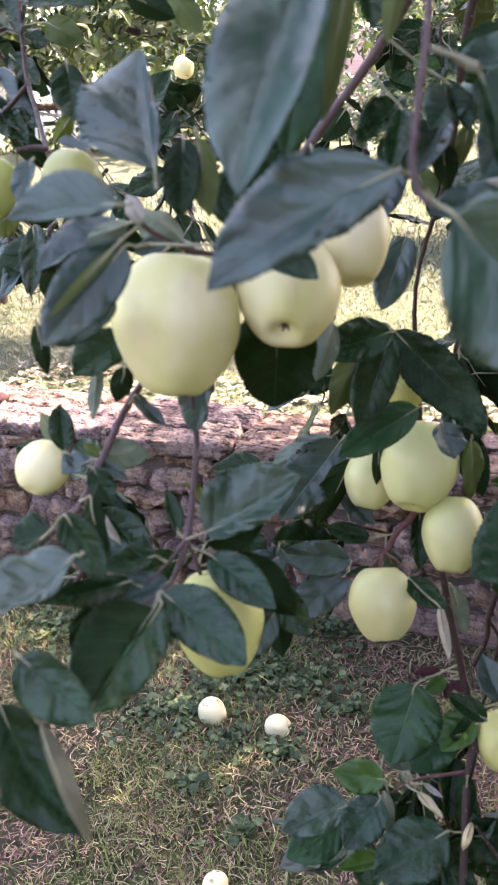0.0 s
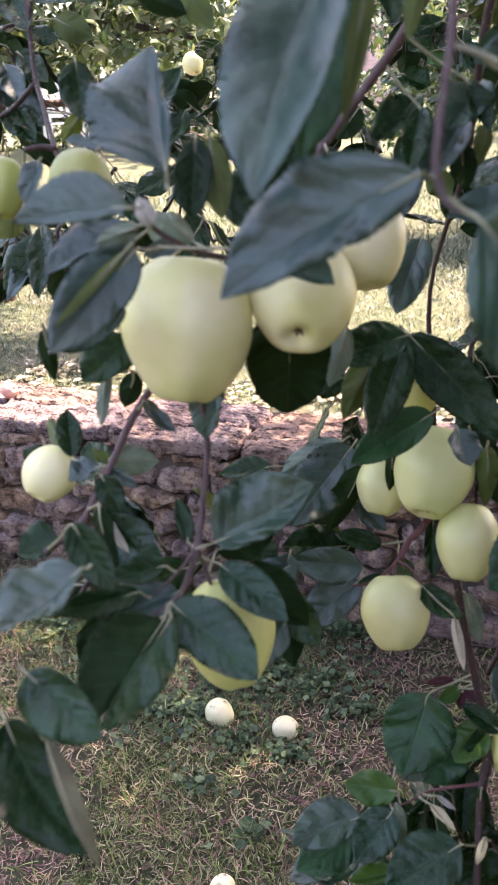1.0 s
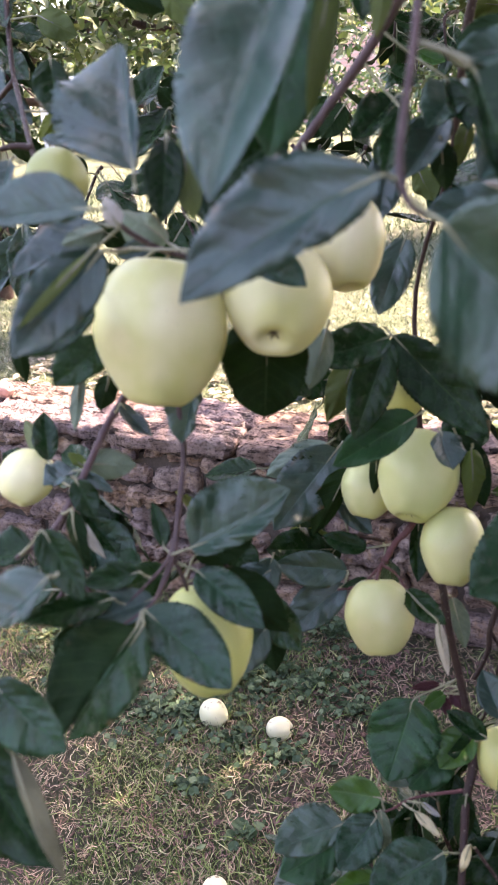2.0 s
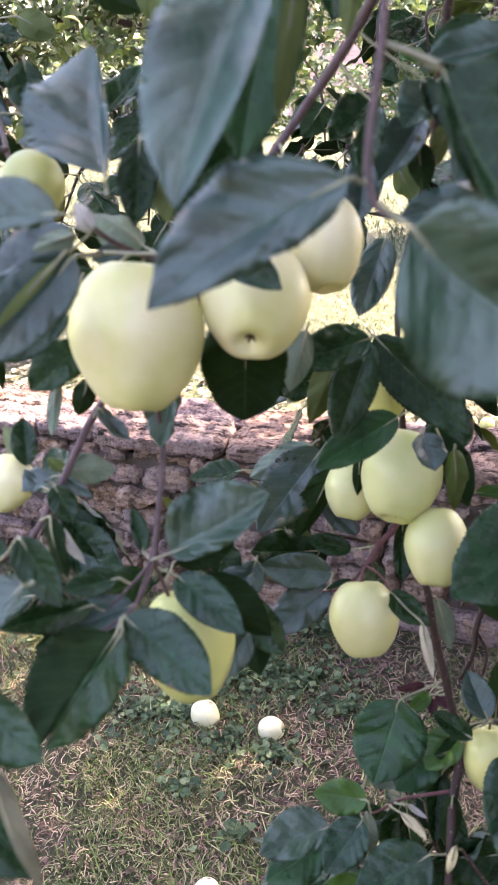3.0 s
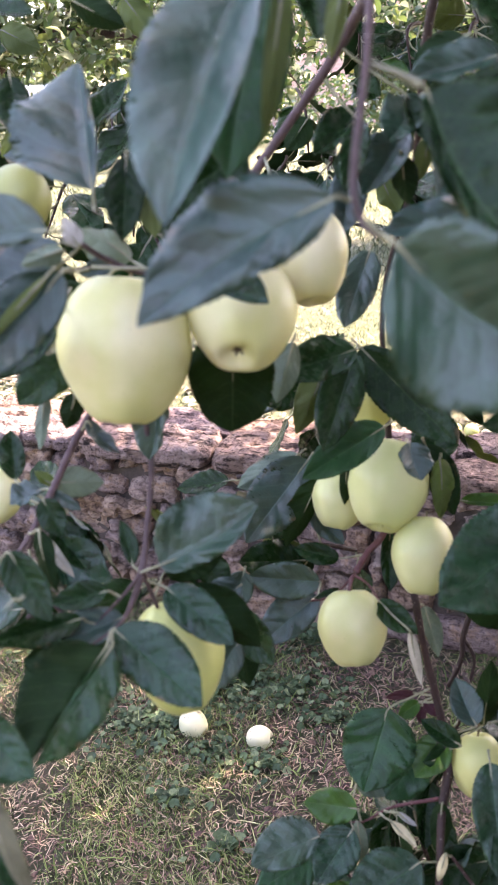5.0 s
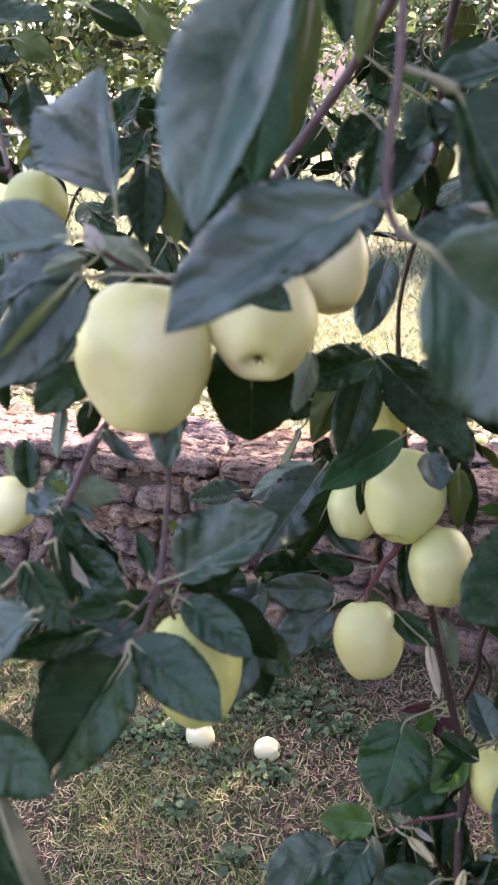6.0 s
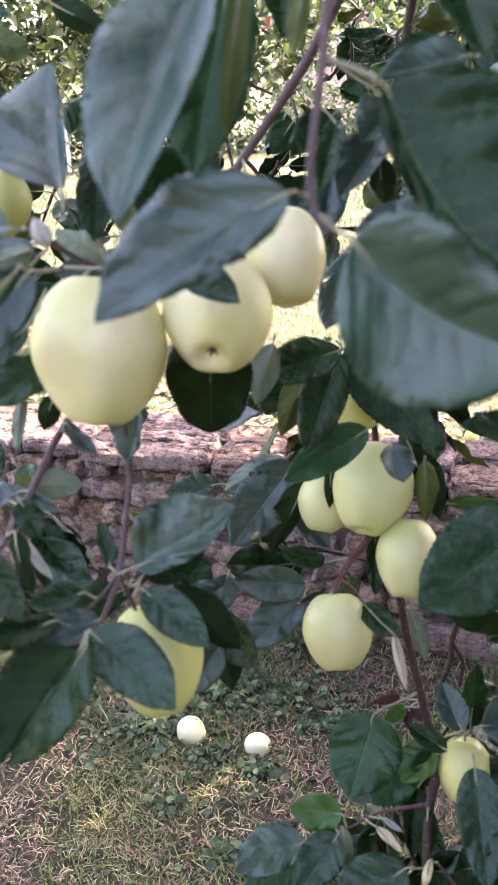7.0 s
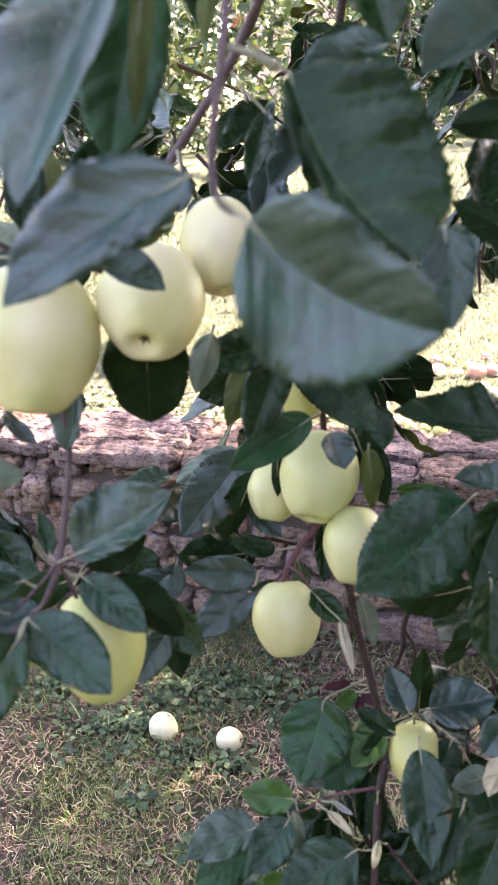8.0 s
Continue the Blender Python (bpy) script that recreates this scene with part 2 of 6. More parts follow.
CAPSTONE = stone_material("coping_stone_lilac", [(0.36, (0.035, 0.025, 0.024)), (0.45, (0.21, 0.165, 0.16)), (0.6, (0.34, 0.275, 0.27)), (0.75, (0.46, 0.385, 0.375))], (0.42, 0.36, 0.345), 30.0, 1.0, (5, 34, 24), 0.85)
MORTAR = plain("wall_mortar", (0.075, 0.058, 0.052), 0.95, 0.5, 60.0, 0.8)


# ---------------------------------------------------------------- builders
def mesh_from(name, verts, faces, mats, slots=None, uvs=None, smooth=True):
    me = bpy.data.meshes.new(name)
    me.from_pydata([tuple(v) for v in verts], [], faces)
    for m in mats:
        me.materials.append(m)
    if slots is not None:
        me.polygons.foreach_set("material_index", slots)
    if smooth:
        me.polygons.foreach_set("use_smooth", [True] * len(faces))
    if uvs is not None:
        layer = me.uv_layers.new(name="UVMap")
        flat = np.array(uvs)[[i for f in faces for i in f]].ravel()
        layer.data.foreach_set("uv", flat)
    me.update()
    return me


def child(name, me, parent, label=""):
    ob = new(name, me)
    ob.parent = parent
    if label:
        ob["label"] = label
    return ob


def grown(name, me, owner, label=""):
    """A part whose mesh is given in the world's metres."""
    ob = child(name, me, owner, label)
    ob.matrix_parent_inverse = Matrix.Translation(-owner.location)
    return ob


def thing(name, place, label, category, group="", kind=""):
    ob = new(name)
    ob.empty_display_size = 0.02
    ob.location = place
    return tagged(ob, label, category, group, kind)


def tube(points, radii, sides=10, cap=True):
    """Verts and faces of a tapering round tube through points, smoothed."""
    pts, rad = [], []
    P = [Vector(p) for p in points]
    for i in range(len(P) - 1):
        a, b, c, d = P[max(i - 1, 0)], P[i], P[i + 1], P[min(i + 2, len(P) - 1)]
        for k in range(5):
            u = k / 5
            pts.append(0.5 * (2 * b + (c - a) * u + (2 * a - 5 * b + 4 * c - d) * u * u + (3 * b - a - 3 * c + d) * u ** 3))
            rad.append(radii[i] * (1 - u) + radii[i + 1] * u)
    pts.append(P[-1])
    rad.append(radii[-1])
    verts, faces = [], []
    side = None
    for i, p in enumerate(pts):
        d = (pts[min(i + 1, len(pts) - 1)] - pts[max(i - 1, 0)]).normalized()
        side = (side - d * side.dot(d)).normalized() if side else d.orthogonal().normalized()
        up = d.cross(side)
        for k in range(sides):
            a = 2 * math.pi * k / sides
            w = rad[i] * (1 + 0.14 * noise.noise(p * 90 + Vector((k * 0.9, 0, 0))) + 0.22 * max(0, noise.noise(p * 45) - 0.15))
            verts.append(p + (side * math.cos(a) + up * math.sin(a)) * w)
    for i in range(len(pts) - 1):
        for k in range(sides):
            j = (k + 1) % sides
            faces.append((i * sides + k, i * sides + j, (i + 1) * sides + j, (i + 1) * sides + k))
    if cap:
        faces.append(tuple(reversed(range(sides))))
        faces.append(tuple(range((len(pts) - 1) * sides, len(pts) * sides)))
    return verts, faces


WOOD = []


def nearest_wood(p, within=0.055):
    """The nearest place on a twig, for a leaf stalk to grow from."""
    best = None
    for a, b in WOOD:
        q = b - a
        u = min(1.0, max(0.0, (p - a).dot(q) / q.length_squared))
        c = a + q * u
        if (c - p).length < within:
            best, within = c, (c - p).length
    return best


def twig(tree, points, radii_mm, bark=None, name="twig"):
    P = [Vector(p) for p in points]
    WOOD.extend(zip(P, P[1:]))
    v, f = tube(points, [r / 1000 for r in radii_mm])
    return grown(name, mesh_from(name, v, f, [bark or TWIG]), tree)


def blade_width(s, full=0.62):
    """Outline of an apple leaf: rounded at the stalk, widest before the middle, drawn out to a short point. A lower full is rounder."""
    a, b = 0.80 * full, 1.02 * full + 0.13
    peak = a / (a + b)
    w = (max(s, 0.0) ** a) * (max(1 - s, 0.0) ** b) / (peak ** a * (1 - peak) ** b)
    return w * (1 - 0.35 * max(0.0, s - 0.86) / 0.14)


# n, b, m, d: one green, darker or bluer by how much sky shows on it
SIDES = {"n": (UPPER, UNDER), "b": (BRIGHT, UNDER), "m": (MIDDLE, UNDER), "d": (SKY_SHEEN, UNDER), "y": (YOUNG, WARM), "w": (UPPER, WARM), "p": (PALE, PALE), "g": (UPPER, GREYISH), "e": (UPPER, EARTHY), "r": (RUSTY, RUSTY)}


def leaf(tree, base, tip, half, roll, fold_r, fold_l, sway=0.0, arch=-0.05, tone="n", stalk=None, seed=0, full=0.62, wrinkle=1.0):
    """A leaf from its stalk end to its tip. half: the breadth of its right and left halves; roll: how far its upper face is turned about the midrib from facing up;
    fold_r, fold_l: degrees by which each half is raised; sway, arch: bow of the midrib sideways and out of the blade, in lengths; wrinkle: depth of the creases."""
    base, tip = Vector(base), Vector(tip)
    d = (tip - base)
    length = d.length
    d.normalize()
    ref = Vector((0, 0, 1)) if abs(d.z) < 0.95 else Vector((0, -1, 0))
    n0 = (ref - d * ref.dot(d)).normalized()
    s0 = d.cross(n0)
    r = radians(roll)
    n = n0 * math.cos(r) - s0 * math.sin(r)
    s = s0 * math.cos(r) + n0 * math.sin(r)
    right = s * math.cos(radians(fold_r)) + n * math.sin(radians(fold_r))
    left = -s * math.cos(radians(fold_l)) + n * math.sin(radians(fold_l))
    half_r, half_l = half
    half = max(half)
    rows, cols = 48, 6
    rng = random.Random(seed * 7919 + 13)
    ph, wob = rng.uniform(0, 6.28), rng.uniform(0.06, 0.20)
    swell, twist, crease = rng.uniform(0.003, 0.009), radians(rng.uniform(-16, 16)), rng.uniform(0.10, 0.20) * wrinkle
    arch += rng.uniform(-0.05, 0.02)
    hook = rng.uniform(0.0, 0.16)
    verts, uvs, faces, slots = [], [], [], []
    for layer in (0.00022, -0.00022):
        for i in range(rows + 1):
            u = i / rows
            bow = 4 * u * (1 - u)
            tw = twist * (u - 0.5)
            n_u, wide_u = n * math.cos(tw) + s * math.sin(tw), blade_width(u, full)
            mid = base + d * (length * u) + s * (sway * length * bow) + n * (arch * length * bow - hook * length * max(0.0, u - 0.62) ** 2)
            tooth = (1.026, 0.986, 1.034, 0.978)[i % 4] + rng.uniform(-0.012, 0.012)
            for j in range(-cols, cols + 1):
                v = abs(j) / cols
                w = (half_r if j > 0 else half_l) * wide_u
                reach = w * v * (tooth if v == 1 else 1)
                way = right if j > 0 else left
                way = way * math.cos(tw) + n * (math.sin(tw) * (-1 if j > 0 else 1))
                side = 3.0 if j > 0 else -3.0
                lift = wob * v * v * math.sin(u * 10 + ph + (2 if j > 0 else 0))
                lift += crease * v ** 0.7 * noise.noise(Vector((u * 7.5 - v * 2.0, side + seed * 1.7, v * 1.3)))
                lift += 0.5 * crease * v ** 0.7 * noise.noise(Vector((u * 15 - v * 4.0, side - seed * 1.3, v * 2.1)))
                lift += swell * math.sin(6.283 * ((u - 0.24 * v ** 1.25) * 7.2 + (0.45 if j > 0 else 0))) * v * (1.2 - v)
                lift += -0.10 * v ** 3 + 0.08 * v * (1 - v)
                p = mid + way * reach + d * (0.16 * w * v * (1 - u)) + n_u * (half * lift * wide_u + layer * (1 if 0 < i < rows else 0.2))
                verts.append(p)
                uvs.append((u, 0.5 + 0.5 * j / cols))
    wide = 2 * cols + 1
    half_n = (rows + 1) * wide
    for i in range(rows):
        for j in range(2 * cols):
            a = i * wide + j
            q = (a, a + 1, a + wide + 1, a + wide)
            faces.append(q)
            slots.append(0)
            faces.append(tuple(half_n + k for k in reversed(q)))
            slots.append(1)
        for j in (0, 2 * cols):
            a = i * wide + j
            q = (a, a + wide, a + wide + half_n, a + half_n)
            faces.append(q if j == 0 else tuple(reversed(q)))
            slots.append(1)
    foot = Vector(stalk) if stalk else nearest_wood(base - d * 0.012) or base - d * (0.12 * length) - n * (0.04 * length)
    mid1 = base + d * (length * 0.45) + s * (sway * length * 0.99) + n * (arch * length * 0.99 - 0.0007)
    knee = (foot + base) / 2 - n * (0.03 * length)
    tv, tf = tube([foot, knee, base, base + d * length * 0.2 + s * (sway * length * 0.64) + n * (arch * length * 0.64 - 0.0006), mid1], [0.0013, 0.0010, 0.0010, 0.0007, 0.0003], 6, False)
    off = len(verts)
    verts += tv
    uvs += [(0.5, 0.5)] * len(tv)
    faces += [tuple(off + k for k in f) for f in tf]
    slots += [2] * len(tf)
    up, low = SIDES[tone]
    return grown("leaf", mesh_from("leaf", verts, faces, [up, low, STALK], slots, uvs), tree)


def apple(place, across, tall, axis, skin=None, label="pale green apple hanging among the leaves", stem=0.02, group="apples on the tree", seed=1, taper=None):
    """An apple. axis points from the stalk to the eye."""
    base = thing("apple", place, label, "apple", group)
    z = -Vector(axis).normalized()
    base.rotation_mode = "QUATERNION"
    base.rotation_quaternion = Vector((0, 0, 1)).rotation_difference(z)
    rng = random.Random(seed)
    R, H = across / 2, tall / 2
    lean = taper or rng.uniform(0.12, 0.24)
    skew = rng.uniform(0, 6.28)
    rings, seg = 30, 40
    verts, faces = [], []
    o = Vector((rng.uniform(0, 50), rng.uniform(0, 50), 0))
    for i in range(rings + 1):
        th = math.pi * i / rings
        for k in range(seg):
            a = 2 * math.pi * k / seg
            x, h = math.sin(th) ** 0.93 if 0 < i < rings else 0.0, math.cos(th)
            taper = 1 - lean * max(0, -h) ** 1.2 + 0.015 * h
            lobe = 1 + (0.036 * max(0, -h) ** 0.8 + 0.010) * math.cos(5 * a + seed) + 0.035 * math.cos(a - skew) * (0.4 - h) * x
            x *= taper * lobe
            dip = 0.30 * math.exp(-(x / 0.25) ** 2) if h > 0 else -0.26 * math.exp(-(x / 0.24) ** 2)
            p = Vector((x * math.cos(a) * R, x * math.sin(a) * R, (h - dip) * H * 1.06))
            p *= 1 + (0.035 if stem else 0.075) * noise.noise(p * (22 if stem else 30) + o)
            verts.append(p)
    for i in range(rings):
        for k in range(seg):
            j = (k + 1) % seg
            faces.append((i * seg + k, (i + 1) * seg + k, (i + 1) * seg + j, i * seg + j))
    child("flesh", mesh_from("flesh", verts, faces, [skin or APPLE]), base)
    if stem:
        v, f = tube([(0, 0, H * 0.66), (0.001, 0, H * 0.66 + stem * 0.5), (0.003, 0.002, H * 0.66 + stem)], [0.0012, 0.001, 0.0014], 7)
        child("stem", mesh_from("stem", v, f, [STEM]), base)
    v, f = [(0, 0, -H * 0.80)], []
    for k in range(20):
        a = 2 * math.pi * k / 20
        r = (0.06, 0.085, 0.125, 0.085)[k % 4] * rng.uniform(0.85, 1.15)
        v.append((R * r * math.cos(a), R * r * math.sin(a), -H * (1.078 - 0.2756 * math.exp(-(r / 0.24) ** 2))))
        f.append((0, 1 + k, 1 + (k + 1) % 20))
    child("calyx", mesh_from("calyx", v, f, [CALYX], smooth=False), base)
    return base


# ---------------------------------------------------------------- ground
def ground_sheet():
    """One sheet: the lawn below the wall, a step hidden inside the wall, the lawn above it."""
    ca, sa = math.cos(radians(-19.5)), math.sin(radians(-19.5))
    verts, faces = [], []
    xs = [-300, -60, -15, -5, -2.5, -1.2, -0.6, 0, 0.6, 1.2, 2.5, 5, 15, 60, 300]
    ys = [(-300, 0), (-60, 0), (-10, 0), (-3, 0), (-1, 0), (0.14, 0), (0.15, 0.46), (0.6, 0.47), (1.5, 0.48), (4, 0.55), (9, 0.97), (20, 1.15), (60, 1.3), (300, 1.4)]
    for b, z in ys:
        for a in xs:
            verts.append((a * ca - b * sa, 2.18 + a * sa + b * ca, z))
    n = len(xs)
    slots = []
    for i in range(len(ys) - 1):
        for j in range(n - 1):
            faces.append((i * n + j, i * n + j + 1, (i + 1) * n + j + 1, (i + 1) * n + j))
            slots.append(0 if i < 6 else 1)
    # soil darkened to stand for orchard shade and dim the bounced light
    soil = Mat("orchard_soil_shade")
    vec = soil.coords((1, 1, 1))
    crumb = soil.noise(vec, 160.0, 6.0, 0.75)
    soil.set(Base_Color=soil.mix(soil.noise(vec, 5.0, 3.0), soil.ramp(crumb, [(0.3, (0.012, 0.010, 0.009)), (0.7, (0.07, 0.056, 0.042))]), (0.045, 0.06, 0.025)), Roughness=0.95)
    soil.bump(crumb, 0.8, 0.02)
    m = Mat("meadow_turf")
    vec = m.coords((1, 1, 1))
    fine = m.noise(vec, 160.0, 6.0, 0.75)
    col = m.ramp(fine, [(0.36, (0.03, 0.03, 0.018)), (0.52, (0.10, 0.10, 0.055)), (0.70, (0.19, 0.19, 0.15))])
    green = m.ramp(m.noise(vec, 2.2, 4.0), [(0.36, (0, 0, 0)), (0.55, (1, 1, 1))])
    col = m.mix(m.math("MULTIPLY", green, 0.6), col, m.ramp(fine, [(0.36, (0.014, 0.026, 0.008)), (0.7, (0.12, 0.17, 0.06))]))
    m.set(Base_Color=col, Roughness=0.95)
    m.bump(fine, 0.8, 0.02)
    ob = new("ground", mesh_from("ground", verts, faces, [soil.m, m.m], slots, smooth=False))
    tagged(ob, "lawn of dry straw and grass with a raised level behind the wall", "ground", kind="structure")


ground_sheet()


# ---------------------------------------------------------------- the apple tree
TREE = thing("apple_tree", (1.2, 1.0, 0.0), "apple tree with drooping leafy branches and pale green fruit", "tree")


def loose(points, radii_mm, bark, name, owner):
    v, f = tube(points, [r / 1000 for r in radii_mm], 12)
    return grown(name, mesh_from(name, v, f, [bark]), owner)


def many_leaves(name, centres, owner, mats, long=(0.05, 0.085), droop=0.5, seed=1, label=""):
    """A mass of small folded leaves about the given places, in one mesh."""
    rng = np.random.default_rng(seed)
    c = np.asarray(centres, float)
    n = len(c)
    d = rng.normal(size=(n, 3))
    d[:, 2] = d[:, 2] * 0.5 - droop
    d /= np.linalg.norm(d, axis=1)[:, None]
    q = rng.normal(size=(n, 3)) * 0.7 + np.array([0, -0.3, 0.6])
    q -= d * (q * d).sum(1)[:, None]
    q /= np.linalg.norm(q, axis=1)[:, None]
    s = np.cross(d, q)
    L = rng.uniform(long[0], long[1], n)[:, None]
    W = L * rng.uniform(0.14, 0.24, n)[:, None]
    up = q * W * rng.uniform(0.1, 0.6, n)[:, None]
    bend = -q * L * 0.12
    rows = [(0.0, 0.0, 0.0), (0.22, 0.8, 0.5), (0.52, 1.0, 0.9), (0.8, 0.62, 0.5), (1.0, 0.0, -0.6)]
    V = []
    for u, w, b in rows:
        m = c + d * L * u + bend * (1 - b)
        if w == 0:
            V.append(m)
        else:
            V += [m - s * W * w + up * w, m, m + s * W * w + up * w]
    V = np.stack(V, 1).reshape(-1, 3)
    k = 11
    pat = [(0, 2, 1), (0, 3, 2), (1, 2, 5, 4), (2, 3, 6, 5), (4, 5, 8, 7), (5, 6, 9, 8), (7, 8, 10), (8, 9, 10)]
    faces = [tuple(i * k + a for a in p) for i in range(n) for p in pat]
    me = mesh_from(name, V.tolist(), faces, mats)
    if len(mats) > 1:
        pick = rng.integers(0, len(mats), n)
        me.polygons.foreach_set("material_index", np.repeat(pick, len(pat)).astype(int).tolist())
    return grown(name, me, owner, label)


# shaded and sunlit leaf colours, mixed at random to stand for light in the crown
CROWN_DARK = strand_material("crown_leaves_shade_green", [(0.0, (0.022, 0.05, 0.02)), (0.6, (0.05, 0.10, 0.035)), (1.0, (0.09, 0.145, 0.05))], 0.27, 0.18, spec=0.6)
CROWN_LIT = strand_material("crown_leaves_sunlit_green", [(0.0, (0.03, 0.06, 0.018)), (0.45, (0.07, 0.115, 0.035)), (0.8, (0.13, 0.17, 0.05)), (1.0, (0.24, 0.27, 0.14))], 0.27, 0.30, spec=0.6)
CROWN_GREY = strand_material("crown_leaves_grey_underside", [(0.0, (0.10, 0.14, 0.08)), (1.0, (0.23, 0.26, 0.18))], 0.6, 0.35)

loose([(1.2, 1.0, -0.05), (1.18, 0.98, 0.5), (1.21, 1.02, 1.0), (1.18, 1.0, 1.4), (1.2, 1.0, 1.7)], [95, 78, 70, 62, 50], BARK, "trunk", TREE)
loose([(1.19, 1.0, 1.45), (0.9, 0.85, 2.0), (0.55, 0.70, 2.05), (0.30, 0.62, 1.76), (0.195, 0.551, 1.519)], [46, 32, 20, 11, 6.1], BARK, "limb", TREE)
loose([(0.55, 0.70, 2.05), (0.3, 0.5, 1.85), (0.19, 0.42, 1.6), (0.1656, 0.3879, 1.4911)], [14, 9, 5, 2.9], BARK, "limb", TREE)
loose([(0.55, 0.70, 2.05), (0.38, 0.71, 1.8), (0.29, 0.68, 1.64), (0.2655, 0.6615, 1.5555)], [14, 10, 8, 5], BARK, "limb", TREE)
loose([(0.9, 0.85, 2.0), (0.4, 0.95, 2.25), (-0.1, 0.95, 2.05), (-0.115, 0.78, 1.62)], [24, 16, 8, 5], BARK, "limb", TREE)
loose([(1.2, 1.0, 1.6), (1.2, 1.5, 2.3), (1.3, 2.2, 2.7), (1.0, 2.9, 2.9)], [48, 34, 24, 8], BARK, "limb", TREE)
loose([(1.2, 1.0, 1.6), (1.5, 1.3, 2.3), (1.9, 1.9, 2.7), (2.3, 2.5, 2.9)], [45, 32, 22, 8], BARK, "limb", TREE)
loose([(1.2, 1.0, 1.65), (1.0, 1.1, 2.4), (0.8, 1.3, 2.9)], [40, 25, 8], BARK, "limb", TREE)
loose([(1.2, 1.0, 1.65), (1.5, 0.5, 2.3), (1.7, -0.2, 2.6)], [40, 25, 8], BARK, "limb", TREE)


def crown_places(lines, per_metre, spread, seed, low=None):
    """Places for leaves, strewn in tufts along limb lines."""
    rng = np.random.default_rng(seed)
    out = []
    for a, b in lines:
        a, b = np.array(a, float), np.array(b, float)
        n = max(1, int(np.linalg.norm(b - a) * per_metre / 9))
        for _ in range(n):
            hub = a + (b - a) * rng.random() + rng.normal(size=3) * spread
            out.append(hub + rng.normal(size=(9, 3)) * 0.055)
    out = np.concatenate(out)
    return out[out[:, 2] > low] if low is not None else out


# crown kept out of view, laid out along the sun's path to shade the foreground
over = []
for i in range(352):
    rng_o = random.Random(100 + i)
    if i < 130:
        x, y, z = rng_o.uniform(0.75, 2.4), rng_o.uniform(1.7, 3.25), rng_o.uniform(2.5, 3.3)
    elif i < 210:
        x, y, z = rng_o.uniform(0.15, 1.4), rng_o.uniform(0.5, 1.75), rng_o.uniform(2.25, 2.8)
    elif i < 250:
        x, y, z = rng_o.uniform(1.0, 2.2), rng_o.uniform(-0.8, 1.6), rng_o.uniform(2.1, 3.0)
    elif i >= 330:
        x, y, z = rng_o.uniform(0.4, 0.95), rng_o.uniform(0.45, 1.05), rng_o.uniform(2.25, 2.65)
    else:
        x, y, z = rng_o.uniform(1.1, 2.4), rng_o.uniform(-1.8, 0.6), rng_o.uniform(1.2, 2.6)
    gx, gy = x - 0.5 * z, y - 0.4 * z
    # thinned so that sun reaches the ground at the left
    if -0.9 < gx < -0.5 and 1.0 < gy < 1.6 and rng_o.random() < 0.4:
        continue
    over.append(((x, y, z), (x + rng_o.uniform(-0.5, 0.5), y + rng_o.uniform(-0.4, 0.4), z + rng_o.uniform(-0.2, 0.2))))
tagged(many_leaves("crown", crown_places(over, 400, 0.14, 5, 1.0), TREE, [CROWN_DARK, CROWN_LIT], seed=3, label="upper crown of dense green leaves, out of view, placed to shade the foreground"), kind="stuff")


def shoot(a, b, leaves, seed, tone="n", long=(0.055, 0.085)):
    """A leafy shoot that hangs from a to b."""
    rng = random.Random(seed)
    a, b = Vector(a), Vector(b)
    mid = (a + b) / 2 + Vector((rng.uniform(-0.02, 0.02), rng.uniform(-0.02, 0.02), 0.02))
    twig(TREE, [a, mid, b], [2.6, 2.2, 1.2], BARK)
    for i in range(leaves):
        u = (i + rng.random()) / leaves
        p = a.lerp(mid, u * 2) if u < 0.5 else mid.lerp(b, u * 2 - 1)
        d = Vector((rng.uniform(-1, 1), rng.uniform(-0.8, 0.5), rng.uniform(-1.1, 0.15))).normalized()
        size = rng.uniform(*long)
        foot = p + d * 0.018
        half = size * rng.uniform(0.27, 0.34)
        leaf(TREE, foot, foot + d * size, (half, half), rng.uniform(-75, 75), rng.uniform(0, 30), rng.uniform(0, 30),
             rng.uniform(-0.05, 0.05), rng.uniform(-0.12, 0.02), rng.choice("nnnnbdw") if tone == "n" else tone, p, seed * 31 + i)


shoot((-0.255, 1.050, 1.543), (-0.237, 1.003, 1.422), 8, 200)
shoot((-0.224, 1.048, 1.536), (-0.215, 1.023, 1.472), 6, 201)
shoot((-0.204, 0.910, 1.320), (-0.193, 0.882, 1.247), 6, 203)
shoot((-0.146, 0.861, 1.327), (-0.141, 0.838, 1.267), 5, 204)
shoot((-0.097, 1.353, 1.479), (-0.104, 1.320, 1.396), 6, 205)
shoot((0.001, 1.607, 1.568), (-0.043, 1.542, 1.408), 7, 207)
shoot((0.001, 0.868, 1.330), (0.013, 0.857, 1.301), 4, 208)
shoot((0.178, 1.285, 1.468), (0.191, 1.249, 1.376), 7, 209)
shoot((0.205, 1.037, 1.385), (0.208, 1.001, 1.297), 6, 212)
shoot((0.340, 1.212, 1.541), (0.326, 1.187, 1.480), 5, 213)
shoot((0.387, 1.100, 1.529), (0.365, 1.077, 1.473), 6, 214)
shoot((0.293, 0.929, 1.380), (0.297, 0.904, 1.318), 6, 215)
shoot((0.345, 1.549, 1.573), (0.333, 1.516, 1.494), 6, 216, "w")
shoot((0.301, 1.418, 1.580), (0.279, 1.390, 1.506), 6, 218)
shoot((0.460, 1.415, 1.571), (0.446, 1.384, 1.490), 6, 219, "w")
shoot((0.494, 1.172, 1.496), (0.497, 1.142, 1.418), 5, 220)
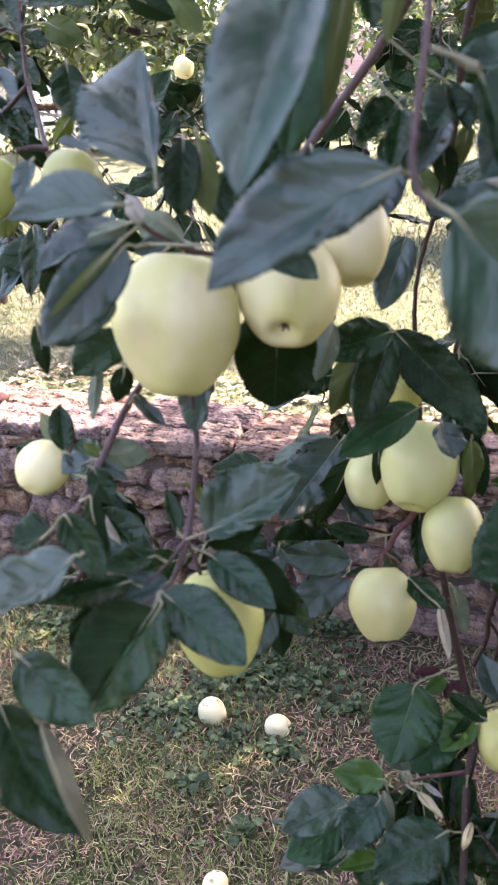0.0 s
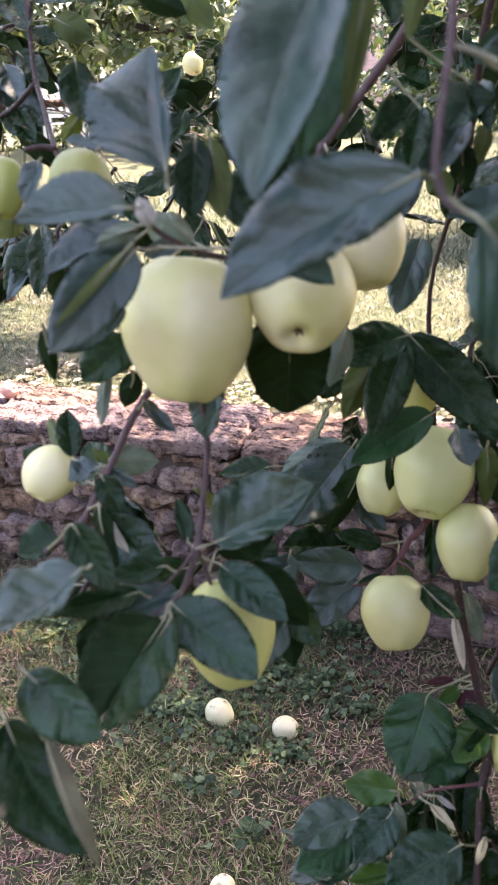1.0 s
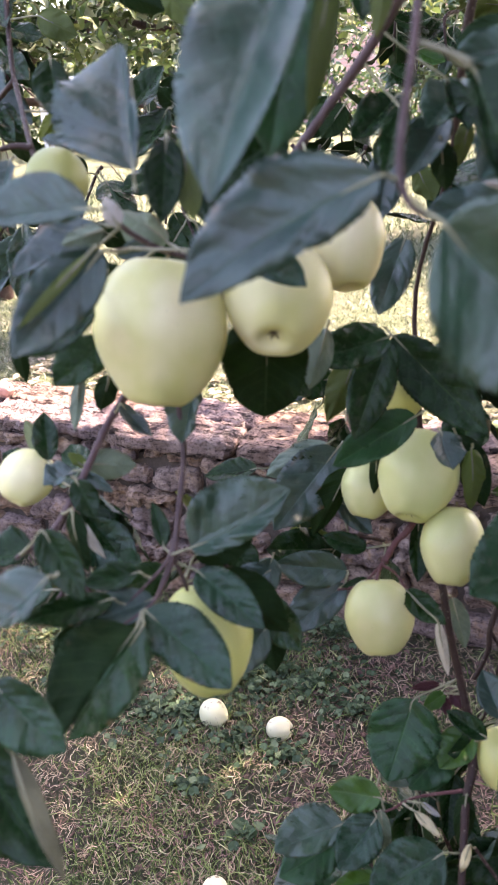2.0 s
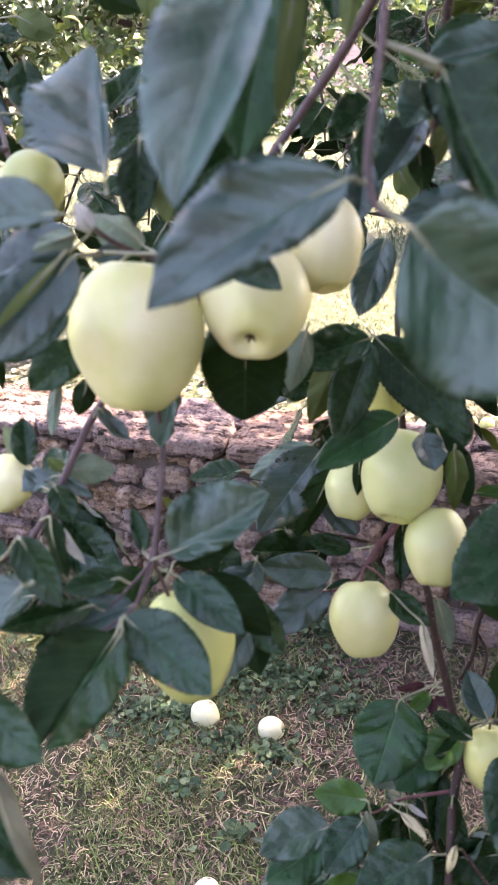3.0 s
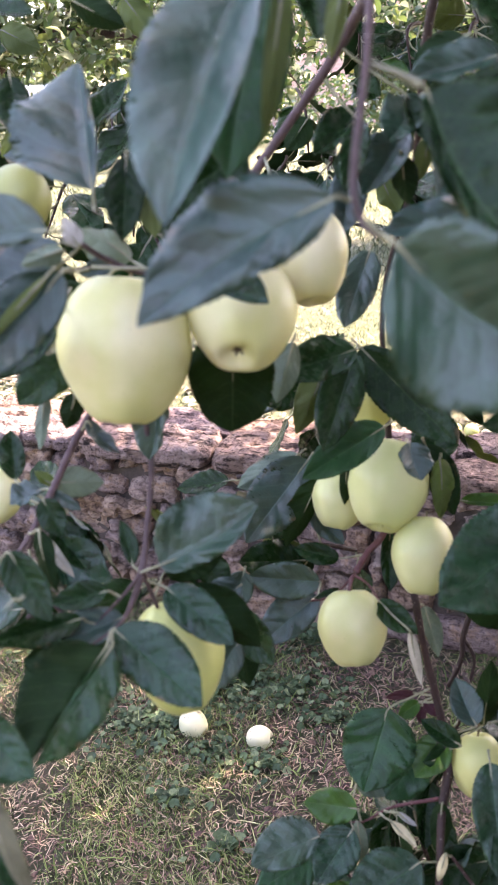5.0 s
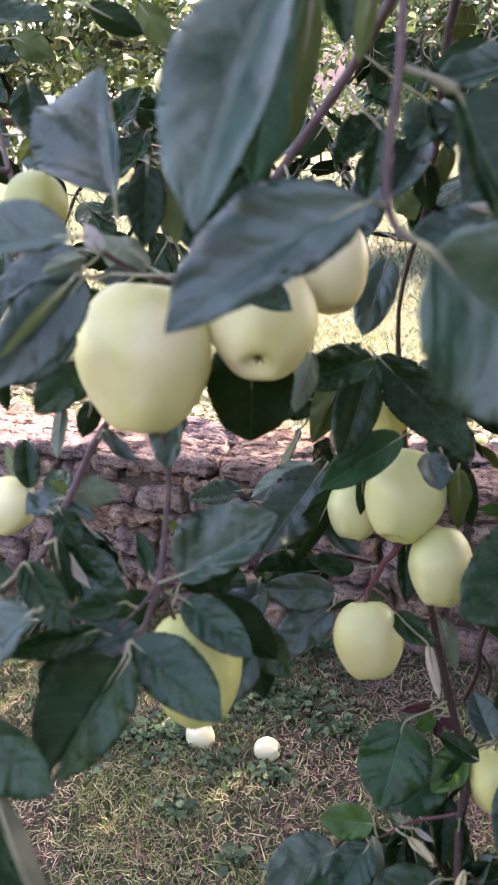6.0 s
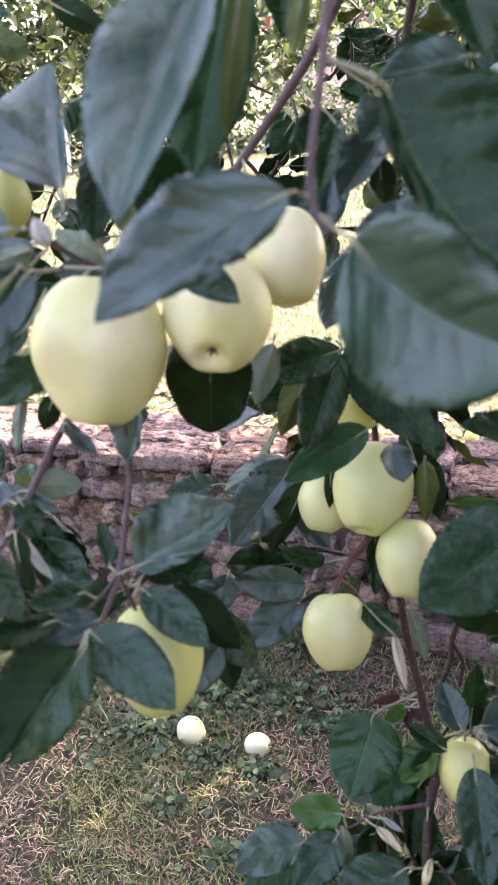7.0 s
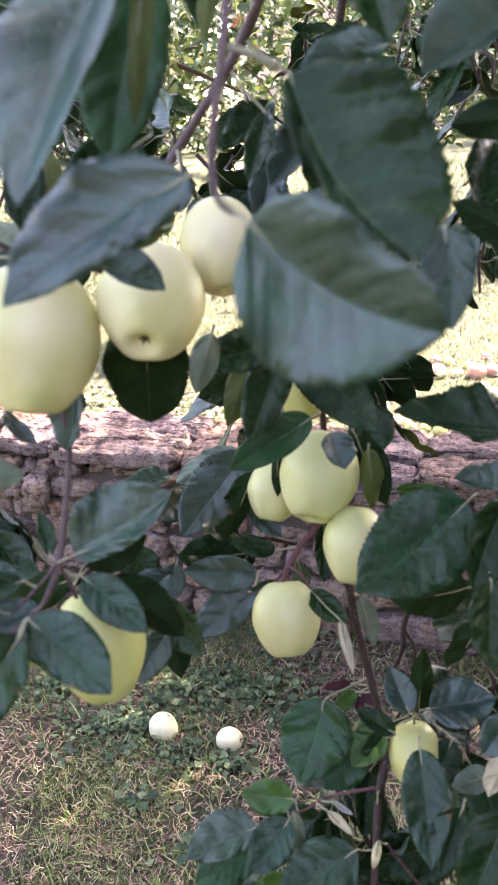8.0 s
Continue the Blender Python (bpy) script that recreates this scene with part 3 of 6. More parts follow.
shoot((0.431, 0.889, 1.316), (0.420, 0.858, 1.237), 3, 221)
shoot((0.595, 1.512, 1.542), (0.599, 1.477, 1.452), 5, 222, "w")
shoot((0.208, 0.787, 0.982), (0.164, 0.782, 0.973), 4, 224)
shoot((0.318, 0.720, 0.863), (0.303, 0.695, 0.801), 6, 225)
shoot((0.231, 0.658, 0.768), (0.241, 0.631, 0.701), 6, 226)
shoot((0.145, 0.630, 0.705), (0.192, 0.617, 0.669), 6, 227)
shoot((0.341, 0.647, 0.829), (0.361, 0.622, 0.763), 7, 228)
shoot((0.327, 0.626, 0.746), (0.347, 0.600, 0.679), 8, 229)
shoot((0.391, 0.671, 0.891), (0.382, 0.648, 0.832), 5, 230)
shoot((0.383, 0.665, 1.014), (0.363, 0.642, 0.954), 5, 231)
shoot((0.261, 0.656, 0.713), (0.288, 0.631, 0.648), 7, 232)
shoot((-0.079, 0.653, 1.124), (-0.106, 0.634, 1.078), 6, 233)
shoot((-0.093, 0.568, 1.049), (-0.051, 0.563, 1.034), 5, 234)
shoot((0.015, 0.599, 1.065), (0.068, 0.593, 1.045), 5, 235)
shoot((0.078, 0.844, 1.051), (0.109, 0.827, 1.008), 4, 236)
shoot((-0.129, 1.093, 1.368), (-0.161, 1.065, 1.300), 6, 237)
shoot((-0.045, 1.306, 1.353), (-0.116, 1.294, 1.331), 5, 238)
shoot((-0.271, 1.090, 1.373), (-0.251, 1.058, 1.289), 6, 239)
shoot((0.158, 1.248, 1.378), (0.124, 1.227, 1.326), 5, 240)
shoot((0.196, 1.342, 1.339), (0.221, 1.315, 1.272), 4, 243)
shoot((0.358, 1.008, 1.303), (0.377, 0.983, 1.239), 6, 244)
shoot((0.384, 1.222, 1.349), (0.404, 1.187, 1.256), 5, 245)
shoot((0.525, 1.235, 1.380), (0.504, 1.203, 1.297), 5, 247)
shoot((0.116, 1.036, 1.389), (0.126, 0.995, 1.287), 5, 248)
shoot((-0.289, 1.171, 1.307), (-0.241, 1.148, 1.244), 6, 250)
shoot((-0.024, 1.107, 1.392), (-0.048, 1.068, 1.296), 5, 251)
shoot((0.547, 1.287, 1.236), (0.536, 1.271, 1.196), 4, 253)
shoot((0.165, 0.923, 1.181), (0.177, 0.891, 1.098), 6, 254)
shoot((0.303, 0.877, 1.188), (0.320, 0.842, 1.097), 7, 255)
shoot((0.268, 0.967, 1.145), (0.238, 0.935, 1.066), 5, 256)
shoot((0.142, 1.012, 1.136), (0.152, 0.991, 1.080), 4, 257)
shoot((0.343, 0.945, 1.219), (0.334, 0.915, 1.143), 5, 258)
shoot((0.430, 0.915, 1.524), (0.417, 0.885, 1.446), 6, 259)
shoot((0.414, 0.801, 1.368), (0.401, 0.782, 1.318), 4, 260)
shoot((0.093, 0.927, 1.419), (0.108, 0.905, 1.361), 6, 261)
shoot((0.054, 1.054, 1.471), (0.070, 1.027, 1.401), 6, 262)


# twigs and branches
twig(TREE, [(0.1656, 0.3879, 1.4911), (0.1607, 0.3643, 1.4545), (0.1547, 0.3486, 1.4215), (0.1531, 0.3405, 1.4017), (0.1565, 0.3305, 1.3900), (0.1626, 0.3236, 1.3861)], [2.2, 2.0, 1.8, 2.0, 1.4, 0.7])
twig(TREE, [(0.1612, 0.3663, 1.4541), (0.1728, 0.3628, 1.4500), (0.1837, 0.3555, 1.4445)], [1.5, 1.5, 1.3], PALE_BARK)
twig(TREE, [(0.1958, 0.5511, 1.5189), (0.1805, 0.5930, 1.4901), (0.1635, 0.6138, 1.4628), (0.1336, 0.6293, 1.4232), (0.0918, 0.6285, 1.3709), (0.0506, 0.6188, 1.3231)], [3.9, 4.0, 3.6, 3.5, 3.3, 3.0], name="branch")
twig(TREE, [(0.0918, 0.6285, 1.3709), (0.0835, 0.5623, 1.3279), (0.0571, 0.5476, 1.3336), (0.0304, 0.5337, 1.3409), (0.0072, 0.5224, 1.3547), (-0.0079, 0.5072, 1.3715)], [2.6, 2.1, 2.1, 2.0, 2.0, 1.3])
twig(TREE, [(0.0312, 0.5299, 1.3448), (0.0071, 0.5095, 1.3495), (-0.0151, 0.4878, 1.3506)], [0.9, 0.8, 0.5])
twig(TREE, [(0.0918, 0.6285, 1.3709), (0.0474, 0.6237, 1.2822), (0.0091, 0.6228, 1.2560), (-0.0315, 0.5932, 1.2125), (-0.0548, 0.5430, 1.1702), (-0.0685, 0.5019, 1.1496), (-0.0853, 0.4680, 1.1470)], [2.9, 3.4, 3.5, 3.1, 2.9, 2.2, 1.5])
twig(TREE, [(0.0474, 0.6237, 1.2822), (0.0184, 0.5889, 1.2517), (0.0246, 0.5552, 1.1948), (0.0220, 0.5301, 1.1597), (0.0181, 0.5071, 1.1297), (0.0097, 0.4875, 1.1086), (0.0028, 0.4651, 1.1071), (-0.0211, 0.4498, 1.0976)], [3.1, 2.6, 2.3, 2.2, 2.8, 2.2, 1.2, 0.9])
twig(TREE, [(0.0181, 0.5071, 1.1297), (0.0081, 0.4921, 1.1200), (-0.0192, 0.4725, 1.1004), (-0.0350, 0.4609, 1.0995)], [1.6, 1.2, 0.9, 0.6])
twig(TREE, [(0.0180, 0.5055, 1.1259), (0.0235, 0.5079, 1.1049), (0.0266, 0.5083, 1.0922)], [1.6, 1.6, 1.3])
twig(TREE, [(0.2584, 0.6899, 1.5373), (0.2522, 0.7105, 1.4821), (0.2565, 0.7751, 1.3748), (0.2363, 0.8116, 1.2534), (0.2405, 0.7787, 1.1188), (0.2346, 0.7278, 1.0468), (0.2518, 0.6849, 0.9932), (0.2596, 0.6662, 0.9463), (0.2750, 0.6493, 0.8770), (0.2814, 0.6224, 0.8368), (0.2685, 0.5880, 0.8063), (0.2602, 0.5527, 0.7730), (0.2517, 0.5145, 0.7326)], [4.5, 3.8, 2.4, 2.2, 3.6, 3.9, 3.8, 3.8, 4.3, 5.5, 4.1, 3.6, 3.1], BARK, name="branch")
twig(TREE, [(0.2361, 0.7199, 1.0539), (0.2199, 0.7024, 1.0384), (0.2084, 0.6981, 1.0285), (0.1956, 0.6819, 1.0161)], [3.4, 3.3, 2.9, 3.6], SPUR, name="spur")
twig(TREE, [(0.1927, 0.6808, 1.0136), (0.2050, 0.6692, 1.0107), (0.2167, 0.6536, 0.9981)], [1.7, 1.2, 0.8], SPUR, name="spur")
twig(TREE, [(0.1927, 0.6808, 1.0136), (0.1874, 0.6669, 1.0064), (0.1876, 0.6575, 0.9965)], [2.1, 1.7, 1.2], SPUR, name="spur")
twig(TREE, [(0.1956, 0.6819, 1.0161), (0.1736, 0.6819, 0.9911), (0.1521, 0.6968, 0.9760)], [1.3, 1.3, 0.9], SPUR, name="spur")
twig(TREE, [(0.1676, 0.5836, 0.8023), (0.1920, 0.5831, 0.7993), (0.2210, 0.5962, 0.8030), (0.2709, 0.5999, 0.8087)], [0.9, 1.1, 1.3, 2.0], SPUR)
twig(TREE, [(0.3327, 0.7577, 0.9215), (0.3217, 0.7466, 0.8928), (0.3185, 0.7377, 0.8696), (0.3031, 0.7267, 0.8411)], [3.3, 3.3, 2.9, 2.4], BARK)
twig(TREE, [(0.3198, 0.7467, 0.8929), (0.3329, 0.7375, 0.8689), (0.3250, 0.7263, 0.8400)], [2.4, 1.9, 1.9], BARK)
twig(TREE, [(0.2710, 0.5545, 0.7838), (0.2883, 0.5456, 0.7606), (0.3081, 0.5358, 0.7348)], [1.6, 1.6, 1.2], BARK)
twig(TREE, [(0.4072, 0.6606, 1.3925), (0.3771, 0.6790, 1.3848), (0.3536, 0.6919, 1.3630)], [1.7, 1.4, 1.1], BARK)
twig(TREE, [(-0.1522, 0.8450, 1.5593), (-0.1402, 0.7915, 1.4768), (-0.1235, 0.7460, 1.4413), (-0.0993, 0.6787, 1.4046), (-0.0922, 0.6640, 1.3938)], [2.4, 2.3, 2.2, 2.3, 1.5], BARK)
twig(TREE, [(-0.1350, 0.7749, 1.4614), (-0.1660, 0.7979, 1.4407), (-0.1881, 0.7924, 1.4288)], [2.8, 2.1, 1.7], BARK)
twig(TREE, [(-0.0992, 0.6796, 1.4068), (-0.1135, 0.6797, 1.4086), (-0.1254, 0.6784, 1.4064)], [2.9, 2.5, 2.2], BARK)

# long bare twig and the near leaves on it
leaf(TREE, (0.1120, 0.3929, 1.4939), (0.0744, 0.3143, 1.3958), (0.0315, 0.0302), 36, 8, 62, tone="d", sway=0.02, wrinkle=0.7, stalk=(0.1472, 0.3849, 1.4850), seed=1)
leaf(TREE, (0.1437, 0.3297, 1.4023), (0.0569, 0.3283, 1.3518), (0.0285, 0.0172), 67, 10, 24, tone="d", sway=0.055, wrinkle=2.0, stalk=(0.1540, 0.3400, 1.4005), seed=2)
leaf(TREE, (0.1280, 0.3883, 1.4947), (0.1160, 0.3912, 1.4229), (0.0071, 0.0059), 179, 30, 30, tone="w", stalk=(0.1656, 0.3879, 1.4911), seed=3)
leaf(TREE, (0.1486, 0.5077, 1.5143), (0.1476, 0.4633, 1.4708), (0.0155, 0.0155), 16, 30, 30, seed=4)
leaf(TREE, (0.1577, 0.4272, 1.4947), (0.1506, 0.4230, 1.4594), (0.0053, 0.0071), 172, 30, 30, tone="w", stalk=(0.1656, 0.3879, 1.4911), seed=5)
leaf(TREE, (0.1675, 0.3139, 1.3844), (0.2452, 0.2913, 1.3391), (0.0408, 0.0346), -63, 8, 42, tone="d", sway=0.085, full=0.44, wrinkle=0.4, stalk=(0.1559, 0.3227, 1.3937), seed=6)
leaf(TREE, (0.1901, 0.3788, 1.4417), (0.2350, 0.3022, 1.3675), (0.0144, 0.0479), -48, 55, 6, tone="n", sway=0.08, full=0.36, wrinkle=2.4, stalk=(0.1728, 0.3628, 1.4500), seed=7)
leaf(TREE, (0.2366, 0.4717, 1.5133), (0.2409, 0.4066, 1.4548), (0.0205, 0.0205), -6, 30, 30, seed=8)
leaf(TREE, (0.3525, 0.5007, 1.4908), (0.2616, 0.4296, 1.4420), (0.0388, 0.0246), 30, 38, 38, tone="d", seed=9)
leaf(TREE, (0.3814, 0.6037, 1.4182), (0.3201, 0.6064, 1.4129), (0.0165, 0.0175), -98, 30, 30, seed=10)
leaf(TREE, (0.4171, 0.7340, 1.4018), (0.3564, 0.6674, 1.3645), (0.0266, 0.0266), 37, 30, 30, seed=11)
leaf(TREE, (0.3565, 0.5238, 1.3382), (0.3045, 0.5307, 1.3675), (0.0149, 0.0124), -100, 30, 30, seed=12)
leaf(TREE, (0.2749, 0.4240, 1.3635), (0.2707, 0.3846, 1.3168), (0.0153, 0.0190), -9, 12, 38, tone="b", full=0.5, seed=13)
leaf(TREE, (0.3716, 0.6752, 1.3983), (0.3463, 0.6117, 1.3503), (0.0217, 0.0224), 29, 30, 30, stalk=(0.3771, 0.6790, 1.3848), seed=14)
leaf(TREE, (0.3691, 0.5439, 1.1957), (0.2714, 0.5481, 1.2177), (0.0350, 0.0091), 21, 32, 32, seed=15)
leaf(TREE, (0.3897, 0.5983, 1.1211), (0.3336, 0.6047, 1.1345), (0.0247, 0.0124), 23, 32, 32, tone="d", seed=16)
leaf(TREE, (0.3356, 0.5694, 1.1283), (0.2379, 0.5101, 1.0862), (0.0401, 0.0386), 45, 14, 16, tone="b", sway=-0.03, seed=17)
leaf(TREE, (0.3565, 0.5343, 1.1473), (0.3209, 0.4918, 1.0937), (0.0262, 0.0262), 51, 29, 29, seed=18)
leaf(TREE, (0.3506, 0.6055, 1.0261), (0.2795, 0.6024, 1.0206), (0.0242, 0.0242), -96, 14, 14, seed=19)
leaf(TREE, (0.3347, 0.4943, 1.0985), (0.3255, 0.4532, 1.0497), (0.0214, 0.0214), 27, 21, 21, seed=20)
leaf(TREE, (0.3081, 0.7354, 1.0636), (0.3665, 0.7373, 1.0581), (0.0047, 0.0108), -55, 30, 30, tone="y", seed=21)
leaf(TREE, (0.1219, 0.4446, 1.5010), (0.0969, 0.4265, 1.4049), (0.0281, 0.0228), 11, 15, 20, tone="m", seed=22)

# leaves round the cluster of three apples
leaf(TREE, (0.0187, 0.4653, 1.3992), (0.0069, 0.5264, 1.4710), (0.0112, 0.0440), 0, 62, 8, tone="d", full=0.55, seed=23)
leaf(TREE, (0.0058, 0.4012, 1.3855), (-0.0566, 0.4063, 1.3788), (0.0203, 0.0089), 70, 8, 30, tone="d", sway=0.05, seed=24)
leaf(TREE, (0.0315, 0.5207, 1.4141), (0.0288, 0.4914, 1.3670), (0.0138, 0.0133), 13, 25, 20, seed=25)
leaf(TREE, (0.0403, 0.5266, 1.4147), (0.0474, 0.5077, 1.3657), (0.0108, 0.0116), 163, 15, 15, tone="w", seed=26)
leaf(TREE, (0.0223, 0.5604, 1.3448), (-0.0137, 0.5715, 1.3663), (0.0168, 0.0159), -139, 32, 32, tone="g", stalk=(0.0393, 0.5383, 1.3384), seed=27)
leaf(TREE, (-0.0477, 0.8205, 1.4274), (-0.0114, 0.8618, 1.4741), (0.0224, 0.0224), -18, 33, 33, seed=28)
leaf(TREE, (-0.0066, 0.8395, 1.4331), (-0.0420, 0.8108, 1.3894), (0.0208, 0.0208), 20, 24, 24, seed=29)
leaf(TREE, (-0.0721, 0.6628, 1.4709), (-0.0645, 0.6355, 1.4281), (0.0161, 0.0138), -4, 15, 15, seed=30)
leaf(TREE, (0.0016, 0.4385, 1.3583), (-0.0400, 0.3868, 1.3128), (0.0207, 0.0178), 57, 15, 25, tone="d", stalk=(0.0104, 0.4696, 1.3546), seed=31)
leaf(TREE, (-0.0001, 0.4129, 1.3611), (-0.0384, 0.3966, 1.3253), (0.0031, 0.0034), -104, 10, 10, tone="w", seed=32)
leaf(TREE, (-0.0175, 0.5242, 1.3633), (-0.0698, 0.4938, 1.3370), (0.0205, 0.0205), 23, 39, 39, tone="d", stalk=(-0.0016, 0.5136, 1.3645), seed=33)
leaf(TREE, (-0.0308, 0.5801, 1.3372), (-0.0670, 0.5460, 1.3106), (0.0175, 0.0175), 26, 36, 36, seed=34)
leaf(TREE, (-0.0150, 0.4758, 1.3195), (-0.0592, 0.4459, 1.2984), (0.0178, 0.0178), 41, 28, 28, stalk=(-0.0184, 0.5449, 1.3299), seed=35)
leaf(TREE, (-0.0068, 0.5443, 1.3297), (-0.0568, 0.5343, 1.3045), (0.0176, 0.0176), 53, 36, 36, stalk=(0.0207, 0.5290, 1.3466), seed=36)
leaf(TREE, (0.0015, 0.4509, 1.3685), (-0.0244, 0.4517, 1.3609), (0.0077, 0.0081), -110, 30, 30, tone="g", stalk=(-0.0151, 0.4878, 1.3506), seed=37)
leaf(TREE, (-0.0239, 0.5349, 1.2825), (-0.0558, 0.5072, 1.2594), (0.0191, 0.0191), 36, 22, 22, seed=38)
leaf(TREE, (-0.0438, 0.5381, 1.2564), (-0.0483, 0.5205, 1.2201), (0.0056, 0.0083), -176, 30, 30, tone="g", seed=39)
leaf(TREE, (-0.0274, 0.5636, 1.2484), (-0.0378, 0.5580, 1.2218), (0.0092, 0.0092), -116, 14, 14, seed=40)
leaf(TREE, (-0.0810, 0.5194, 1.2942), (-0.0785, 0.5227, 1.2553), (0.0064, 0.0080), -167, 30, 30, seed=41)
leaf(TREE, (-0.1834, 0.8647, 1.3063), (-0.2049, 0.8181, 1.2541), (0.0123, 0.0180), 15, 30, 30, tone="d", seed=42)
leaf(TREE, (-0.1617, 0.8297, 1.3280), (-0.1546, 0.7626, 1.2670), (0.0155, 0.0194), -14, 30, 30, seed=43)
leaf(TREE, (0.0305, 0.5818, 1.2399), (0.0243, 0.5485, 1.1977), (0.0200, 0.0135), -13, 32, 32, tone="d", stalk=(0.0194, 0.5833, 1.2423), seed=44)
leaf(TREE, (-0.0241, 0.5715, 1.2226), (0.0012, 0.5552, 1.2015), (0.0097, 0.0068), -24, 30, 30, tone="d", stalk=(-0.0334, 0.5890, 1.2090), seed=45)
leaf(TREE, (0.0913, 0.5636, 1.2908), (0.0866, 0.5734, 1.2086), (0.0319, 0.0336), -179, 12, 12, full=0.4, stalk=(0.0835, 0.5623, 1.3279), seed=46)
leaf(TREE, (0.0765, 0.4808, 1.3457), (0.1167, 0.4644, 1.3306), (0.0054, 0.0190), -70, 40, 12, tone="b", sway=0.03, seed=47)
leaf(TREE, (0.0529, 0.4711, 1.3528), (0.0809, 0.4719, 1.3461), (0.0094, 0.0094), 76, 26, 26, tone="w", seed=48)
leaf(TREE, (0.1924, 0.6666, 1.2449), (0.1226, 0.6286, 1.2358), (0.0221, 0.0197), 68, 20, 30, tone="b", seed=49)
leaf(TREE, (0.1368, 0.6225, 1.2653), (0.1215, 0.5982, 1.2219), (0.0133, 0.0140), -142, 30, 30, tone="g", seed=50)
leaf(TREE, (0.0093, 0.4559, 1.3693), (0.0018, 0.4581, 1.3858), (0.0063, 0.0063), -106, 25, 25, tone="p", stalk=(-0.0151, 0.4878, 1.3506), seed=51)

# leaves of the upright shoot with the four apples
leaf(TREE, (0.2119, 0.7293, 1.3183), (0.1824, 0.6639, 1.2656), (0.0183, 0.0175), 23, 15, 18, tone="d", seed=52)
leaf(TREE, (0.1970, 0.7137, 1.2277), (0.1617, 0.6424, 1.1608), (0.0228, 0.0214), 22, 22, 20, tone="n", seed=53)
leaf(TREE, (0.2053, 0.7405, 1.2266), (0.2793, 0.6557, 1.1587), (0.0285, 0.0262), -52, 20, 25, tone="n", seed=54)
leaf(TREE, (0.1715, 0.7177, 1.2232), (0.1416, 0.7175, 1.1490), (0.0175, 0.0175), -86, 30, 30, tone="w", seed=55)
leaf(TREE, (0.2202, 0.6794, 1.1679), (0.1428, 0.6425, 1.1357), (0.0214, 0.0189), 56, 20, 25, tone="m", seed=56)
leaf(TREE, (0.1566, 0.7874, 1.0928), (0.0892, 0.7095, 1.0384), (0.0337, 0.0281), 39, 15, 18, tone="d", seed=57)
leaf(TREE, (0.1483, 0.8141, 1.0886), (0.0798, 0.7876, 1.0625), (0.0242, 0.0242), -137, 36, 36, tone="g", seed=58)
leaf(TREE, (0.1649, 0.7464, 1.0879), (0.1289, 0.7496, 1.0093), (0.0158, 0.0197), -78, 30, 30, seed=59)
leaf(TREE, (0.2338, 0.6325, 1.1706), (0.2418, 0.6109, 1.1443), (0.0178, 0.0178), 6, 24, 24, tone="d", seed=60)
leaf(TREE, (0.2654, 0.7144, 1.1342), (0.2929, 0.7003, 1.0650), (0.0235, 0.0170), 106, 36, 36, seed=61)
leaf(TREE, (0.2720, 0.6813, 1.1331), (0.2772, 0.6910, 1.0671), (0.0154, 0.0105), -173, 30, 30, tone="y", seed=62)
leaf(TREE, (0.1887, 0.7024, 1.1244), (0.1869, 0.7083, 1.0770), (0.0085, 0.0071), 175, 30, 30, seed=63)
leaf(TREE, (0.1625, 0.7129, 0.9883), (0.0878, 0.7055, 1.0019), (0.0190, 0.0220), 60, 25, 20, tone="d", stalk=(0.1592, 0.6918, 0.9810), seed=64)
leaf(TREE, (0.1591, 0.7076, 0.9756), (0.0982, 0.6710, 0.9427), (0.0252, 0.0207), 45, 18, 28, tone="d", stalk=(0.1521, 0.6968, 0.9760), seed=65)
leaf(TREE, (0.1829, 0.7222, 1.0094), (0.1370, 0.7257, 1.0221), (0.0119, 0.0147), 51, 30, 30, stalk=(0.2073, 0.6967, 1.0275), seed=66)
leaf(TREE, (0.1575, 0.7724, 1.0402), (0.1914, 0.7490, 1.0108), (0.0144, 0.0130), -45, 30, 30, tone="d", seed=67)
leaf(TREE, (0.2140, 0.6544, 1.0007), (0.2436, 0.6093, 0.9927), (0.0160, 0.0120), -34, 30, 30, stalk=(0.2147, 0.6562, 1.0002), seed=68)
leaf(TREE, (0.2323, 0.7116, 1.0426), (0.2285, 0.6780, 0.9950), (0.0108, 0.0145), 6, 30, 30, stalk=(0.2293, 0.7126, 1.0475), seed=69)
leaf(TREE, (0.2665, 0.6978, 0.9648), (0.2782, 0.6749, 0.9192), (0.0140, 0.0093), 155, 30, 30, tone="g", stalk=(0.2537, 0.6802, 0.9814), seed=70)
leaf(TREE, (0.2366, 0.6130, 0.9934), (0.2475, 0.6053, 0.9396), (0.0056, 0.0056), 171, 30, 30, tone="p", stalk=(0.2167, 0.6536, 0.9981), seed=71)
leaf(TREE, (0.2246, 0.6454, 0.8812), (0.1946, 0.6001, 0.8194), (0.0354, 0.0374), 22, 12, 10, tone="m", full=0.5, seed=72)
leaf(TREE, (0.2618, 0.6483, 0.8224), (0.2184, 0.6146, 0.7955), (0.0237, 0.0237), 29, 15, 15, tone="m", full=0.52, stalk=(0.2798, 0.6291, 0.8468), seed=73)
leaf(TREE, (0.2816, 0.6346, 0.8506), (0.2458, 0.6105, 0.8261), (0.0220, 0.0220), 13, 30, 30, tone="y", stalk=(0.2787, 0.6336, 0.8535), seed=74)
leaf(TREE, (0.2563, 0.6554, 0.8795), (0.2327, 0.6408, 0.8727), (0.0089, 0.0089), 47, 24, 24, tone="y", stalk=(0.2737, 0.6507, 0.8827), seed=75)
